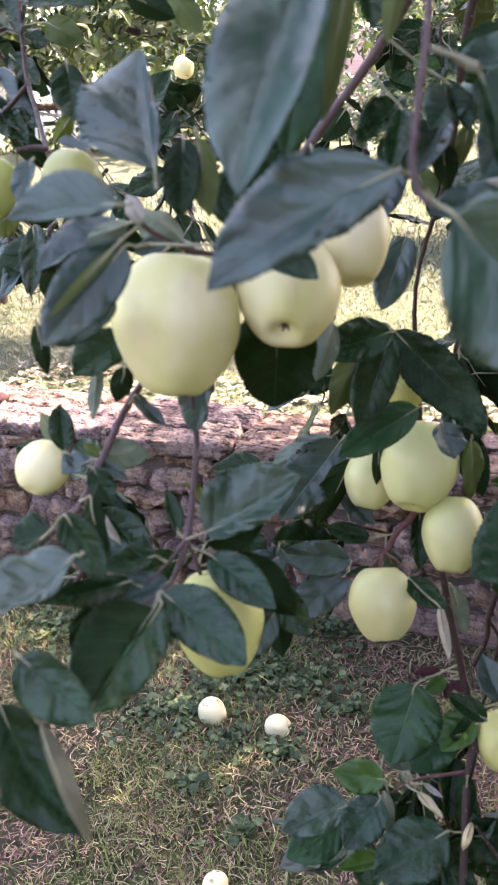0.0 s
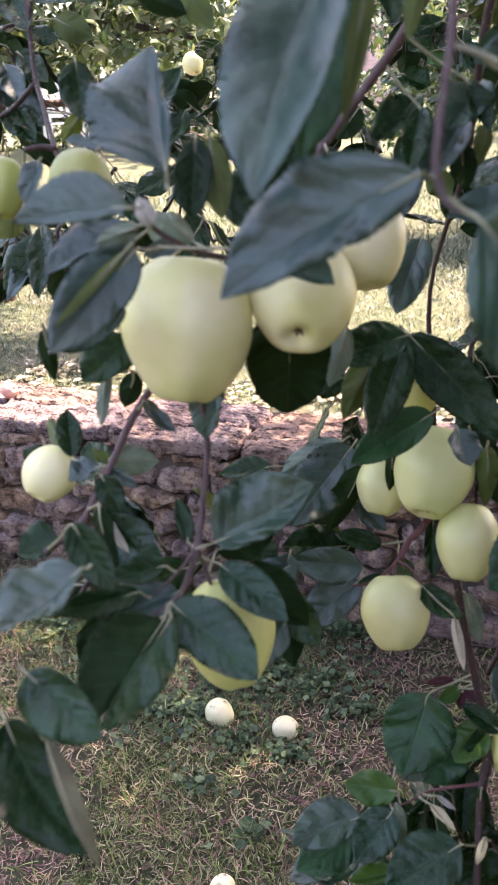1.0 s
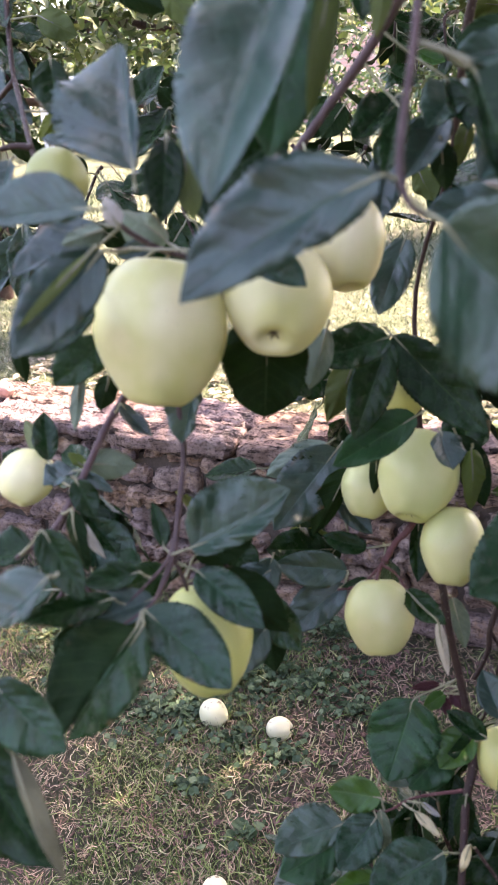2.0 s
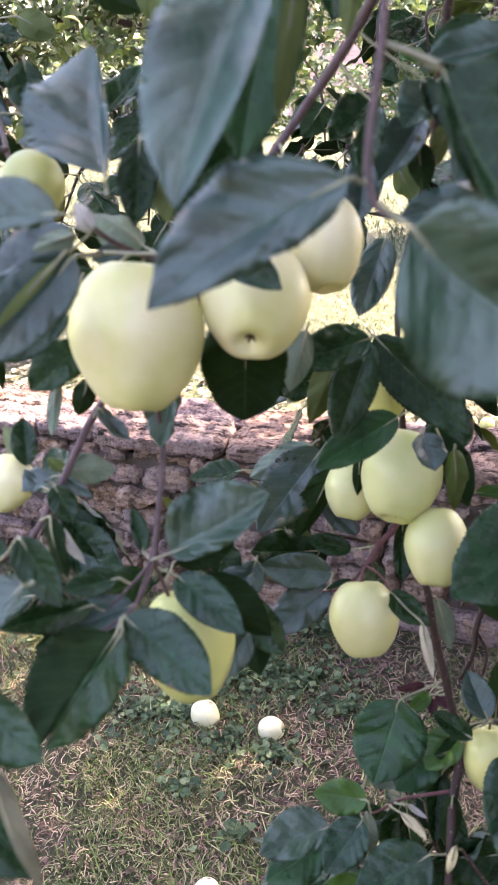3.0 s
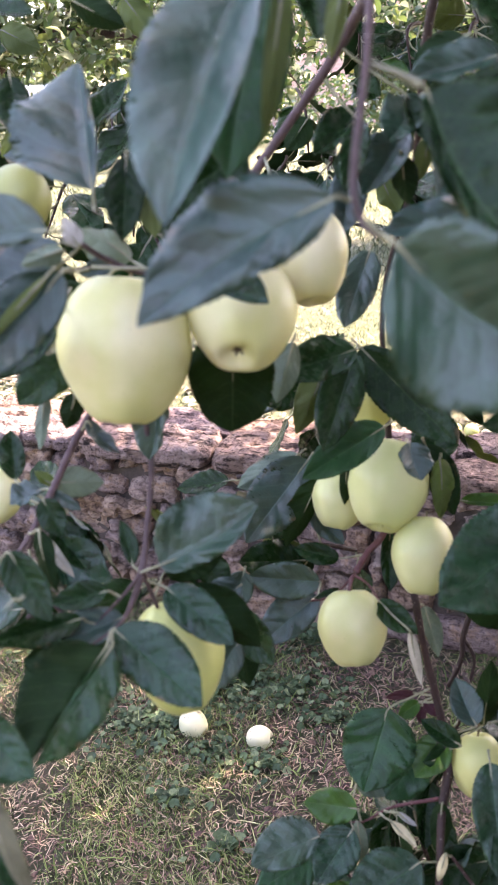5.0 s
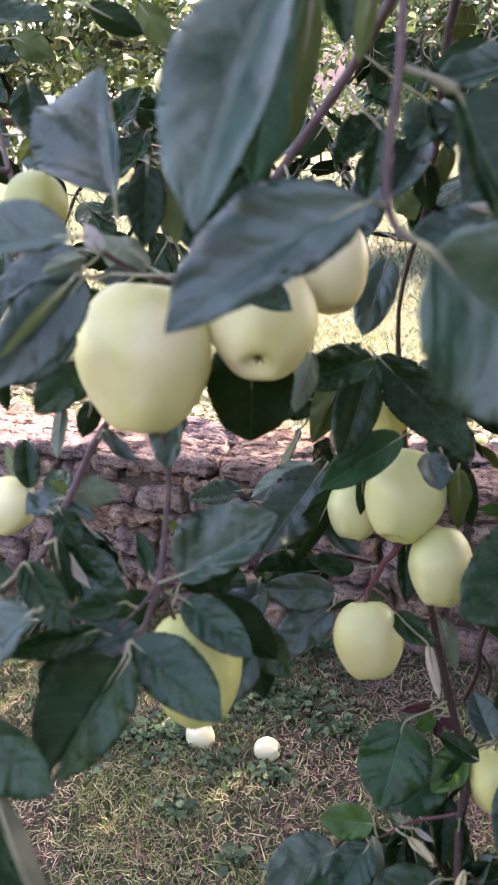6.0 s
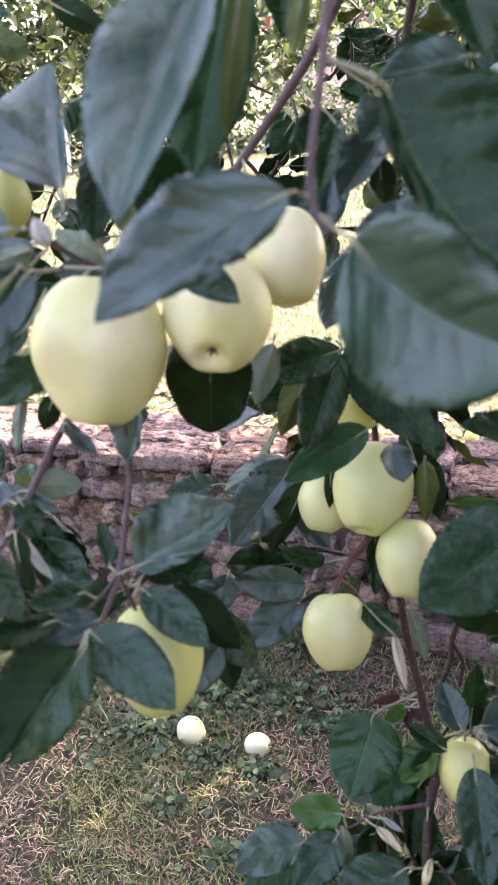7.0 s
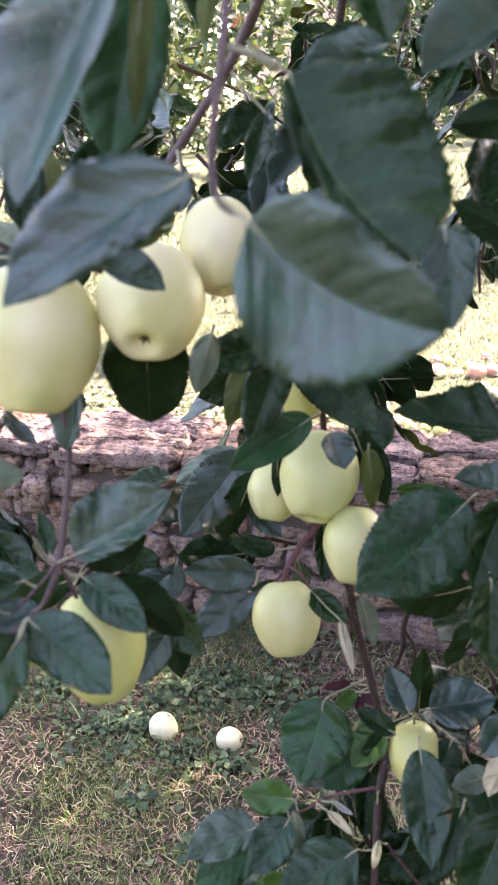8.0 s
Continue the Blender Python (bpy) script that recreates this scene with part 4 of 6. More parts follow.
leaf(TREE, (0.1866, 0.5844, 0.8138), (0.1357, 0.5927, 0.8161), (0.0181, 0.0181), 51, 19, 19, tone="y", stalk=(0.1900, 0.5831, 0.7996), seed=76)
leaf(TREE, (0.1498, 0.5701, 0.7970), (0.0840, 0.5441, 0.7905), (0.0282, 0.0176), 39, 12, 25, tone="d", full=0.5, stalk=(0.1676, 0.5836, 0.8023), seed=77)
leaf(TREE, (0.1458, 0.5789, 0.7657), (0.0879, 0.5496, 0.7506), (0.0229, 0.0243), 36, 18, 20, tone="m", stalk=(0.1676, 0.5836, 0.8023), seed=78)
leaf(TREE, (0.1811, 0.5729, 0.8017), (0.1432, 0.5385, 0.7726), (0.0226, 0.0215), 27, 20, 20, tone="b", stalk=(0.1798, 0.5833, 0.8008), seed=79)
leaf(TREE, (0.1846, 0.5596, 0.7377), (0.1378, 0.5526, 0.7322), (0.0148, 0.0092), 33, 39, 39, tone="y", seed=80)
leaf(TREE, (0.2411, 0.5467, 0.7861), (0.1680, 0.5141, 0.7641), (0.0312, 0.0294), 33, 16, 18, tone="b", stalk=(0.2609, 0.5557, 0.7758), seed=81)
leaf(TREE, (0.1861, 0.5794, 0.8033), (0.1912, 0.5713, 0.7575), (0.0085, 0.0085), 177, 30, 30, tone="g", stalk=(0.1859, 0.5832, 0.8001), seed=82)
leaf(TREE, (0.2178, 0.5755, 0.8065), (0.2413, 0.5672, 0.7825), (0.0057, 0.0057), 105, 30, 30, tone="p", stalk=(0.2089, 0.5907, 0.8015), seed=83)
leaf(TREE, (0.2240, 0.5761, 0.8163), (0.2425, 0.5772, 0.7982), (0.0035, 0.0035), 104, 30, 30, tone="p", stalk=(0.2138, 0.5929, 0.8021), seed=84)
leaf(TREE, (0.2680, 0.6380, 0.7934), (0.2560, 0.5953, 0.7475), (0.0187, 0.0187), 25, 30, 30, stalk=(0.2803, 0.6195, 0.8342), seed=85)
leaf(TREE, (0.2677, 0.5863, 0.8152), (0.2626, 0.5754, 0.7620), (0.0129, 0.0107), 169, 30, 30, stalk=(0.2707, 0.5938, 0.8114), seed=86)
leaf(TREE, (0.2604, 0.5348, 0.8086), (0.2562, 0.5402, 0.7689), (0.0046, 0.0046), 156, 25, 25, tone="p", stalk=(0.2710, 0.5545, 0.7838), seed=87)
leaf(TREE, (0.1906, 0.6192, 0.8137), (0.2187, 0.6172, 0.7966), (0.0102, 0.0102), 121, 33, 33, tone="g", stalk=(0.1758, 0.5834, 0.8013), seed=88)
leaf(TREE, (0.3006, 0.6074, 0.8886), (0.2868, 0.6383, 0.9217), (0.0169, 0.0169), 18, 25, 25, tone="d", seed=89)
leaf(TREE, (0.3141, 0.6312, 0.8683), (0.3152, 0.6205, 0.9551), (0.0129, 0.0143), -168, 30, 30, stalk=(0.2792, 0.6313, 0.8502), seed=90)
leaf(TREE, (0.3166, 0.5962, 0.9032), (0.3828, 0.6058, 0.9043), (0.0265, 0.0265), -38, 22, 22, tone="d", seed=91)
leaf(TREE, (0.2864, 0.6016, 0.8710), (0.2516, 0.6232, 0.8856), (0.0121, 0.0117), 39, 30, 30, stalk=(0.2803, 0.6268, 0.8435), seed=92)
leaf(TREE, (0.2997, 0.5543, 0.8943), (0.2950, 0.4779, 0.8349), (0.0215, 0.0235), -7, 25, 18, tone="b", seed=93)
leaf(TREE, (0.3645, 0.5532, 0.8630), (0.3282, 0.5491, 0.8529), (0.0132, 0.0132), -117, 14, 14, tone="g", seed=94)
leaf(TREE, (0.3435, 0.6118, 0.8519), (0.3210, 0.5807, 0.8198), (0.0175, 0.0175), 19, 14, 14, seed=95)
leaf(TREE, (0.3432, 0.4467, 0.9250), (0.3054, 0.4075, 0.8699), (0.0264, 0.0264), 26, 20, 20, seed=96)
leaf(TREE, (0.3273, 0.5090, 0.8698), (0.3025, 0.4791, 0.8279), (0.0201, 0.0201), 25, 14, 14, seed=97)
leaf(TREE, (0.3630, 0.5100, 0.9209), (0.3507, 0.5159, 0.8738), (0.0122, 0.0134), 179, 30, 30, tone="p", seed=98)
leaf(TREE, (0.3735, 0.5328, 0.9418), (0.3441, 0.5170, 0.9159), (0.0186, 0.0186), 43, 24, 24, tone="d", seed=99)
leaf(TREE, (0.2413, 0.5968, 0.6909), (0.2856, 0.5835, 0.6720), (0.0190, 0.0190), -44, 14, 14, seed=100)
leaf(TREE, (0.3493, 0.6159, 0.7244), (0.2972, 0.5855, 0.6922), (0.0228, 0.0228), 32, 14, 14, seed=101)
leaf(TREE, (0.3521, 0.5721, 1.0125), (0.3302, 0.5937, 0.9516), (0.0150, 0.0150), -40, 30, 30, seed=102)

# leaves round the low hanging apple
leaf(TREE, (0.0326, 0.4947, 1.1382), (0.1049, 0.5027, 1.1794), (0.0180, 0.0359), -65, 48, 10, tone="d", sway=0.05, full=0.52, stalk=(0.0156, 0.5033, 1.1273), seed=103)
leaf(TREE, (0.0289, 0.5388, 1.1059), (0.0779, 0.5513, 1.1224), (0.0141, 0.0186), 121, 32, 32, stalk=(0.0240, 0.5080, 1.1027), seed=104)
leaf(TREE, (0.0505, 0.5371, 1.0960), (0.1016, 0.5371, 1.0363), (0.0219, 0.0219), 86, 30, 30, stalk=(0.0243, 0.5080, 1.1017), seed=105)
leaf(TREE, (0.0350, 0.5016, 1.1152), (0.0849, 0.4570, 1.0947), (0.0160, 0.0172), -39, 25, 20, tone="b", stalk=(0.0193, 0.5061, 1.1206), seed=106)
leaf(TREE, (0.0025, 0.4603, 1.1085), (0.0639, 0.4123, 1.0792), (0.0186, 0.0250), -36, 20, 14, tone="b", full=0.52, stalk=(0.0033, 0.4669, 1.1072), seed=107)
leaf(TREE, (0.0059, 0.4309, 1.1157), (-0.0322, 0.3620, 1.0817), (0.0055, 0.0213), 36, 50, 6, tone="b", full=0.5, stalk=(0.0008, 0.4638, 1.1063), seed=108)
leaf(TREE, (0.0106, 0.5105, 1.1303), (-0.0003, 0.5353, 1.1555), (0.0098, 0.0056), 19, 30, 30, stalk=(0.0164, 0.5046, 1.1281), seed=109)
leaf(TREE, (-0.0046, 0.4858, 1.1240), (-0.0449, 0.4820, 1.1173), (0.0127, 0.0127), 44, 34, 34, stalk=(0.0035, 0.4888, 1.1168), seed=110)
leaf(TREE, (-0.0218, 0.4683, 1.1130), (-0.0758, 0.4305, 1.1210), (0.0109, 0.0136), 50, 30, 30, stalk=(-0.0147, 0.4758, 1.1037), seed=111)
leaf(TREE, (0.0046, 0.4848, 1.1025), (-0.0458, 0.4484, 1.1045), (0.0167, 0.0152), 37, 30, 30, tone="d", stalk=(0.0091, 0.4856, 1.1085), seed=112)
leaf(TREE, (-0.0374, 0.3850, 1.1811), (-0.0783, 0.3423, 1.1656), (0.0266, 0.0172), 9, 32, 32, tone="d", seed=113)
leaf(TREE, (-0.0591, 0.4507, 1.1769), (-0.0274, 0.4183, 1.1440), (0.0148, 0.0148), -40, 30, 30, stalk=(-0.0839, 0.4708, 1.1472), seed=114)
leaf(TREE, (-0.0801, 0.4903, 1.1422), (-0.1119, 0.4864, 1.1354), (0.0217, 0.0146), 24, 32, 32, stalk=(-0.0755, 0.4878, 1.1485), seed=115)
leaf(TREE, (-0.0513, 0.4981, 1.1681), (-0.0411, 0.4879, 1.1235), (0.0086, 0.0102), 171, 30, 30, stalk=(-0.0639, 0.5156, 1.1565), seed=116)
leaf(TREE, (-0.0579, 0.5300, 1.1458), (-0.0383, 0.5283, 1.1111), (0.0047, 0.0058), 103, 30, 30, tone="p", stalk=(-0.0605, 0.5259, 1.1616), seed=117)
leaf(TREE, (-0.0614, 0.5513, 1.1756), (-0.0830, 0.5395, 1.1690), (0.0156, 0.0118), 16, 32, 32, tone="d", stalk=(-0.0509, 0.5514, 1.1773), seed=118)
leaf(TREE, (-0.0547, 0.5301, 1.1772), (-0.0387, 0.5140, 1.1531), (0.0117, 0.0117), -35, 26, 26, stalk=(-0.0559, 0.5396, 1.1685), seed=119)
leaf(TREE, (-0.0558, 0.5651, 1.1757), (-0.0165, 0.5722, 1.1708), (0.0134, 0.0134), 110, 20, 20, tone="g", stalk=(-0.0489, 0.5556, 1.1808), seed=120)
leaf(TREE, (-0.0545, 0.5500, 1.1736), (-0.0298, 0.5399, 1.1627), (0.0059, 0.0059), -51, 30, 30, tone="d", stalk=(-0.0528, 0.5472, 1.1737), seed=121)
leaf(TREE, (-0.0583, 0.5784, 1.1668), (-0.0721, 0.5783, 1.1798), (0.0059, 0.0059), -86, 25, 25, tone="y", stalk=(-0.0470, 0.5598, 1.1843), seed=122)
leaf(TREE, (-0.0984, 0.6050, 1.1620), (-0.1162, 0.6169, 1.1946), (0.0091, 0.0091), -142, 30, 30, tone="g", seed=123)
leaf(TREE, (-0.0879, 0.5762, 1.1735), (-0.0977, 0.6122, 1.2035), (0.0111, 0.0134), -1, 30, 30, stalk=(-0.0548, 0.5430, 1.1702), seed=124)
leaf(TREE, (-0.1372, 0.6725, 1.1297), (-0.1649, 0.6832, 1.1378), (0.0125, 0.0125), 28, 21, 21, seed=125)
leaf(TREE, (-0.0673, 0.3511, 1.1325), (-0.0221, 0.3303, 1.1022), (0.0205, 0.0138), -36, 12, 20, tone="b", full=0.5, seed=126)
leaf(TREE, (-0.0929, 0.3711, 1.0811), (-0.0321, 0.3244, 1.0205), (0.0277, 0.0218), -29, 30, 30, sway=0.069, seed=127)
leaf(TREE, (0.0811, 0.6039, 1.0137), (0.0888, 0.5970, 0.9511), (0.0183, 0.0183), -175, 30, 30, seed=128)
leaf(TREE, (0.0496, 0.6470, 1.0355), (0.0343, 0.6847, 1.0450), (0.0086, 0.0086), 12, 30, 30, tone="d", seed=129)

# leaves of the drooping branch end
leaf(TREE, (0.1932, 0.6620, 1.4364), (0.1548, 0.6194, 1.4060), (0.0171, 0.0146), 29, 30, 30, seed=130)
leaf(TREE, (0.2333, 0.6260, 1.4439), (0.2026, 0.5783, 1.4141), (0.0197, 0.0197), 21, 30, 30, tone="d", seed=131)
leaf(TREE, (0.2189, 0.6010, 1.4440), (0.2318, 0.5799, 1.4111), (0.0127, 0.0127), -13, 38, 38, seed=132)
leaf(TREE, (0.2230, 0.6316, 1.4196), (0.1874, 0.5903, 1.3787), (0.0211, 0.0211), 21, 36, 36, tone="d", seed=133)
leaf(TREE, (0.1903, 0.6347, 1.4110), (0.1730, 0.6290, 1.3881), (0.0112, 0.0112), -115, 26, 26, seed=134)
leaf(TREE, (0.2618, 0.5297, 1.4626), (0.2055, 0.5248, 1.4523), (0.0178, 0.0178), 49, 39, 39, tone="d", seed=135)
leaf(TREE, (0.2535, 0.5840, 1.4779), (0.2200, 0.5893, 1.4628), (0.0115, 0.0115), -88, 31, 31, seed=136)
leaf(TREE, (0.2562, 0.5382, 1.4281), (0.2175, 0.4779, 1.3872), (0.0203, 0.0217), 32, 30, 30, tone="d", seed=137)
leaf(TREE, (0.2419, 0.6322, 1.4149), (0.2353, 0.6346, 1.3832), (0.0083, 0.0083), -174, 30, 30, tone="w", seed=138)
leaf(TREE, (0.2411, 0.4921, 1.3786), (0.1875, 0.4922, 1.3658), (0.0146, 0.0151), 55, 30, 30, tone="d", seed=139)
leaf(TREE, (0.2440, 0.4783, 1.3814), (0.2182, 0.4732, 1.3861), (0.0035, 0.0035), -95, 30, 30, tone="p", seed=140)
leaf(TREE, (0.1947, 0.7090, 1.3953), (0.1806, 0.6602, 1.3424), (0.0180, 0.0180), 18, 30, 30, tone="d", seed=141)
leaf(TREE, (0.1685, 0.8853, 1.4310), (0.1450, 0.8864, 1.3995), (0.0149, 0.0149), -96, 14, 14, seed=142)
leaf(TREE, (0.2411, 0.8635, 1.3694), (0.2592, 0.8626, 1.3355), (0.0162, 0.0162), 68, 26, 26, tone="w", seed=143)
leaf(TREE, (0.1865, 0.6066, 1.4281), (0.1713, 0.5538, 1.3854), (0.0105, 0.0131), 5, 30, 30, stalk=(0.1610, 0.6151, 1.4595), seed=144)
leaf(TREE, (0.2191, 0.6135, 1.4032), (0.2249, 0.6159, 1.3686), (0.0110, 0.0110), 160, 26, 26, seed=145)
leaf(TREE, (0.2226, 0.9610, 1.4627), (0.2527, 0.9565, 1.4501), (0.0179, 0.0179), -50, 26, 26, seed=146)
leaf(TREE, (0.3195, 1.2217, 1.5297), (0.2912, 1.1795, 1.5009), (0.0181, 0.0181), 27, 32, 32, seed=147)
leaf(TREE, (0.2867, 1.1982, 1.4954), (0.3215, 1.1801, 1.4795), (0.0145, 0.0145), -45, 14, 14, tone="y", seed=148)
leaf(TREE, (-0.0950, 0.6253, 1.5162), (-0.0334, 0.6038, 1.5060), (0.0174, 0.0148), -44, 30, 30, seed=149)
leaf(TREE, (-0.1803, 0.8636, 1.5580), (-0.1454, 0.8054, 1.5068), (0.0176, 0.0211), -26, 30, 30, stalk=(-0.1522, 0.8450, 1.5593), seed=150)
leaf(TREE, (-0.0315, 0.7267, 1.5282), (0.0110, 0.7261, 1.5066), (0.0148, 0.0148), 84, 39, 39, seed=151)
leaf(TREE, (-0.0052, 0.8400, 1.5436), (0.0246, 0.8339, 1.5030), (0.0157, 0.0157), 105, 29, 29, tone="w", seed=152)
leaf(TREE, (-0.1755, 0.8109, 1.4411), (-0.1415, 0.7739, 1.4099), (0.0164, 0.0155), -37, 30, 30, stalk=(-0.1715, 0.7965, 1.4378), seed=153)
leaf(TREE, (-0.1684, 0.8069, 1.4434), (-0.1362, 0.7818, 1.4171), (0.0132, 0.0132), -31, 30, 30, stalk=(-0.1660, 0.7979, 1.4407), seed=154)
leaf(TREE, (-0.1929, 0.9350, 1.4970), (-0.1584, 0.9075, 1.4665), (0.0160, 0.0160), -48, 30, 30, seed=155)
leaf(TREE, (-0.1926, 0.8770, 1.4828), (-0.1705, 0.8431, 1.4438), (0.0153, 0.0153), -15, 30, 30, tone="d", seed=156)
leaf(TREE, (-0.2136, 1.0440, 1.5290), (-0.1740, 1.0449, 1.5184), (0.0145, 0.0145), -55, 14, 14, seed=157)
leaf(TREE, (-0.1791, 1.0490, 1.5403), (-0.1333, 1.0468, 1.5171), (0.0179, 0.0179), 100, 14, 14, tone="w", seed=158)
leaf(TREE, (-0.0856, 0.5741, 1.4024), (-0.0947, 0.5567, 1.3754), (0.0103, 0.0103), 13, 32, 32, tone="d", seed=159)
leaf(TREE, (-0.0630, 0.6779, 1.4056), (-0.0925, 0.6853, 1.4140), (0.0094, 0.0062), 35, 30, 30, tone="d", stalk=(-0.0922, 0.6640, 1.3938), seed=160)
leaf(TREE, (-0.0895, 0.7413, 1.4331), (-0.1081, 0.7369, 1.4099), (0.0093, 0.0093), -97, 32, 32, tone="y", stalk=(-0.1195, 0.7348, 1.4352), seed=161)
leaf(TREE, (-0.0368, 0.8930, 1.4369), (-0.0308, 0.9400, 1.4745), (0.0120, 0.0143), -15, 30, 30, tone="d", seed=162)
leaf(TREE, (-0.0030, 0.9163, 1.4330), (-0.0253, 0.9080, 1.4535), (0.0117, 0.0117), -79, 14, 14, seed=163)
leaf(TREE, (-0.1406, 0.7076, 1.3569), (-0.1695, 0.7063, 1.3331), (0.0132, 0.0132), -103, 14, 14, tone="w", seed=164)
leaf(TREE, (-0.1104, 0.7613, 1.3266), (-0.1298, 0.7383, 1.3011), (0.0106, 0.0106), 43, 30, 30, seed=165)
leaf(TREE, (-0.0587, 0.3439, 1.0880), (-0.0279, 0.3134, 1.0232), (0.0088, 0.0044), 143, 30, 30, tone="e", seed=166)
leaf(TREE, (0.1071, 0.5066, 1.4152), (0.0561, 0.4828, 1.3868), (0.0181, 0.0167), 76, 15, 15, seed=167)
leaf(TREE, (0.0440, 0.5478, 1.3880), (0.0826, 0.5248, 1.3553), (0.0169, 0.0161), -62, 15, 15, seed=168)
leaf(TREE, (0.1169, 0.4984, 1.3632), (0.0753, 0.4950, 1.3547), (0.0090, 0.0098), -96, 20, 20, tone="w", seed=169)
leaf(TREE, (0.1240, 0.5945, 1.3901), (0.1208, 0.5842, 1.3635), (0.0104, 0.0096), 22, 20, 20, tone="d", seed=170)
leaf(TREE, (0.1105, 0.5692, 1.3801), (0.1127, 0.5578, 1.3505), (0.0084, 0.0084), 174, 20, 20, tone="w", seed=171)
leaf(TREE, (0.0156, 0.5505, 1.3435), (-0.0125, 0.5476, 1.3382), (0.0091, 0.0066), 82, 20, 20, tone="d", seed=172)
# seed 178: added leaf, dark underside out, for the shaded half of seed 108
leaf(TREE, (-0.0012, 0.4428, 1.1057), (-0.0414, 0.3737, 1.0711), (0.0038, 0.0345), -143, 40, 8, full=0.5, seed=178)
leaf(TREE, (0.2529, 0.6627, 0.8850), (0.2217, 0.6525, 0.8885), (0.0054, 0.0048), 50, 20, 20, tone="r", seed=179)
leaf(TREE, (0.2629, 0.6598, 0.8772), (0.2752, 0.6459, 0.8686), (0.0066, 0.0060), -40, 20, 20, tone="r", seed=180)
leaf(TREE, (0.2613, 0.6621, 0.8697), (0.2576, 0.6511, 0.8562), (0.0055, 0.0055), 5, 20, 20, tone="r", seed=181)
leaf(TREE, (0.1813, 0.6928, 0.9907), (0.1550, 0.6890, 0.9834), (0.0048, 0.0048), 56, 20, 20, tone="g", seed=182)
leaf(TREE, (0.0515, 0.6233, 1.0723), (0.0736, 0.6036, 1.0482), (0.0181, 0.0160), -35, 20, 20, seed=173)
leaf(TREE, (0.0876, 0.6536, 1.0386), (0.0744, 0.6309, 1.0076), (0.0157, 0.0146), 31, 20, 20, tone="d", seed=174)
leaf(TREE, (0.0583, 0.6363, 1.0502), (0.0382, 0.6203, 1.0372), (0.0120, 0.0120), 50, 20, 20, tone="m", seed=175)
leaf(TREE, (0.0868, 0.5956, 1.0592), (0.0518, 0.5787, 1.0435), (0.0176, 0.0145), 56, 20, 20, tone="d", seed=176)
leaf(TREE, (0.0822, 0.5781, 1.0136), (0.0540, 0.5544, 0.9802), (0.0155, 0.0155), 45, 20, 20, tone="d", seed=177)

# apples on the tree
apple((0.0183, 0.5231, 1.2890), 0.0915, 0.1030, (-0.0854, -0.2636, -0.9608), APPLE, stem=.022, seed=1, taper=0.24)
apple((0.0988, 0.5440, 1.3085), 0.0760, 0.0850, (-0.0900, -0.8300, -0.5400), APPLE, stem=.02, seed=2, taper=0.06)
apple((0.1485, 0.5895, 1.3372), 0.0585, 0.0710, (0.0688, -0.4632, -0.8836), APPLE, stem=.02, seed=3, taper=0.10)
apple((0.2268, 0.6955, 1.1008), 0.0769, 0.0887, (-0.2710, -0.5841, -0.7651), APPLE_GREEN, stem=.02, seed=4)
apple((0.1852, 0.7358, 1.0700), 0.0571, 0.0640, (-0.2247, -0.4600, -0.8590), APPLE_GREEN, stem=.02, seed=5)
apple((0.2555, 0.6620, 1.0428), 0.0594, 0.0754, (-0.1247, -0.5493, -0.8263), APPLE_GREEN, stem=.018, seed=6)
apple((0.1884, 0.6528, 0.9715), 0.0675, 0.0740, (0.0205, -0.5084, -0.8609), APPLE_GREEN, stem=.018, seed=7)
apple((0.2188, 0.7749, 1.1640), 0.0526, 0.0629, (0.0665, -0.3733, -0.9253), APPLE_YELLOW, label="yellow-green apple half hidden behind leaves", stem=.02, seed=8)
apple((-0.1125, 0.5902, 1.1533), 0.0459, 0.0473, (-0.4319, -0.6168, -0.6581), APPLE, stem=.02, seed=9)
apple((0.0401, 0.5035, 1.0529), 0.0726, 0.0855, (0.1155, -0.3705, -0.9216), APPLE_YELLOW, label="yellow-green apple half hidden behind leaves", stem=.02, seed=10)
apple((0.3079, 0.6164, 0.8329), 0.0513, 0.0625, (-0.0524, -0.4498, -0.8916), APPLE_YELLOW, label="yellow-green apple half hidden behind leaves", stem=.02, seed=11)
apple((-0.0794, 0.6694, 1.3791), 0.0514, 0.0562, (0.0797, -0.4525, -0.8882), APPLE_SHADED, label="yellow-green apple half hidden behind leaves", stem=.02, seed=12)
apple((-0.1442, 0.6663, 1.3773), 0.0400, 0.0514, (-0.0193, -0.4572, -0.8892), APPLE_SHADED, label="yellow-green apple half hidden behind leaves", stem=.02, seed=13)


# ---------------------------------------------------------------- stone wall
WALL_TURN = radians(-19.5)
WA = Vector((math.cos(WALL_TURN), math.sin(WALL_TURN), 0))
WB = Vector((-math.sin(WALL_TURN), math.cos(WALL_TURN), 0))
W0 = Vector((0.0, 2.17, 0.0))


def on_wall(a, b, z):
    return W0 + WA * a + WB * b + Vector((0, 0, z))


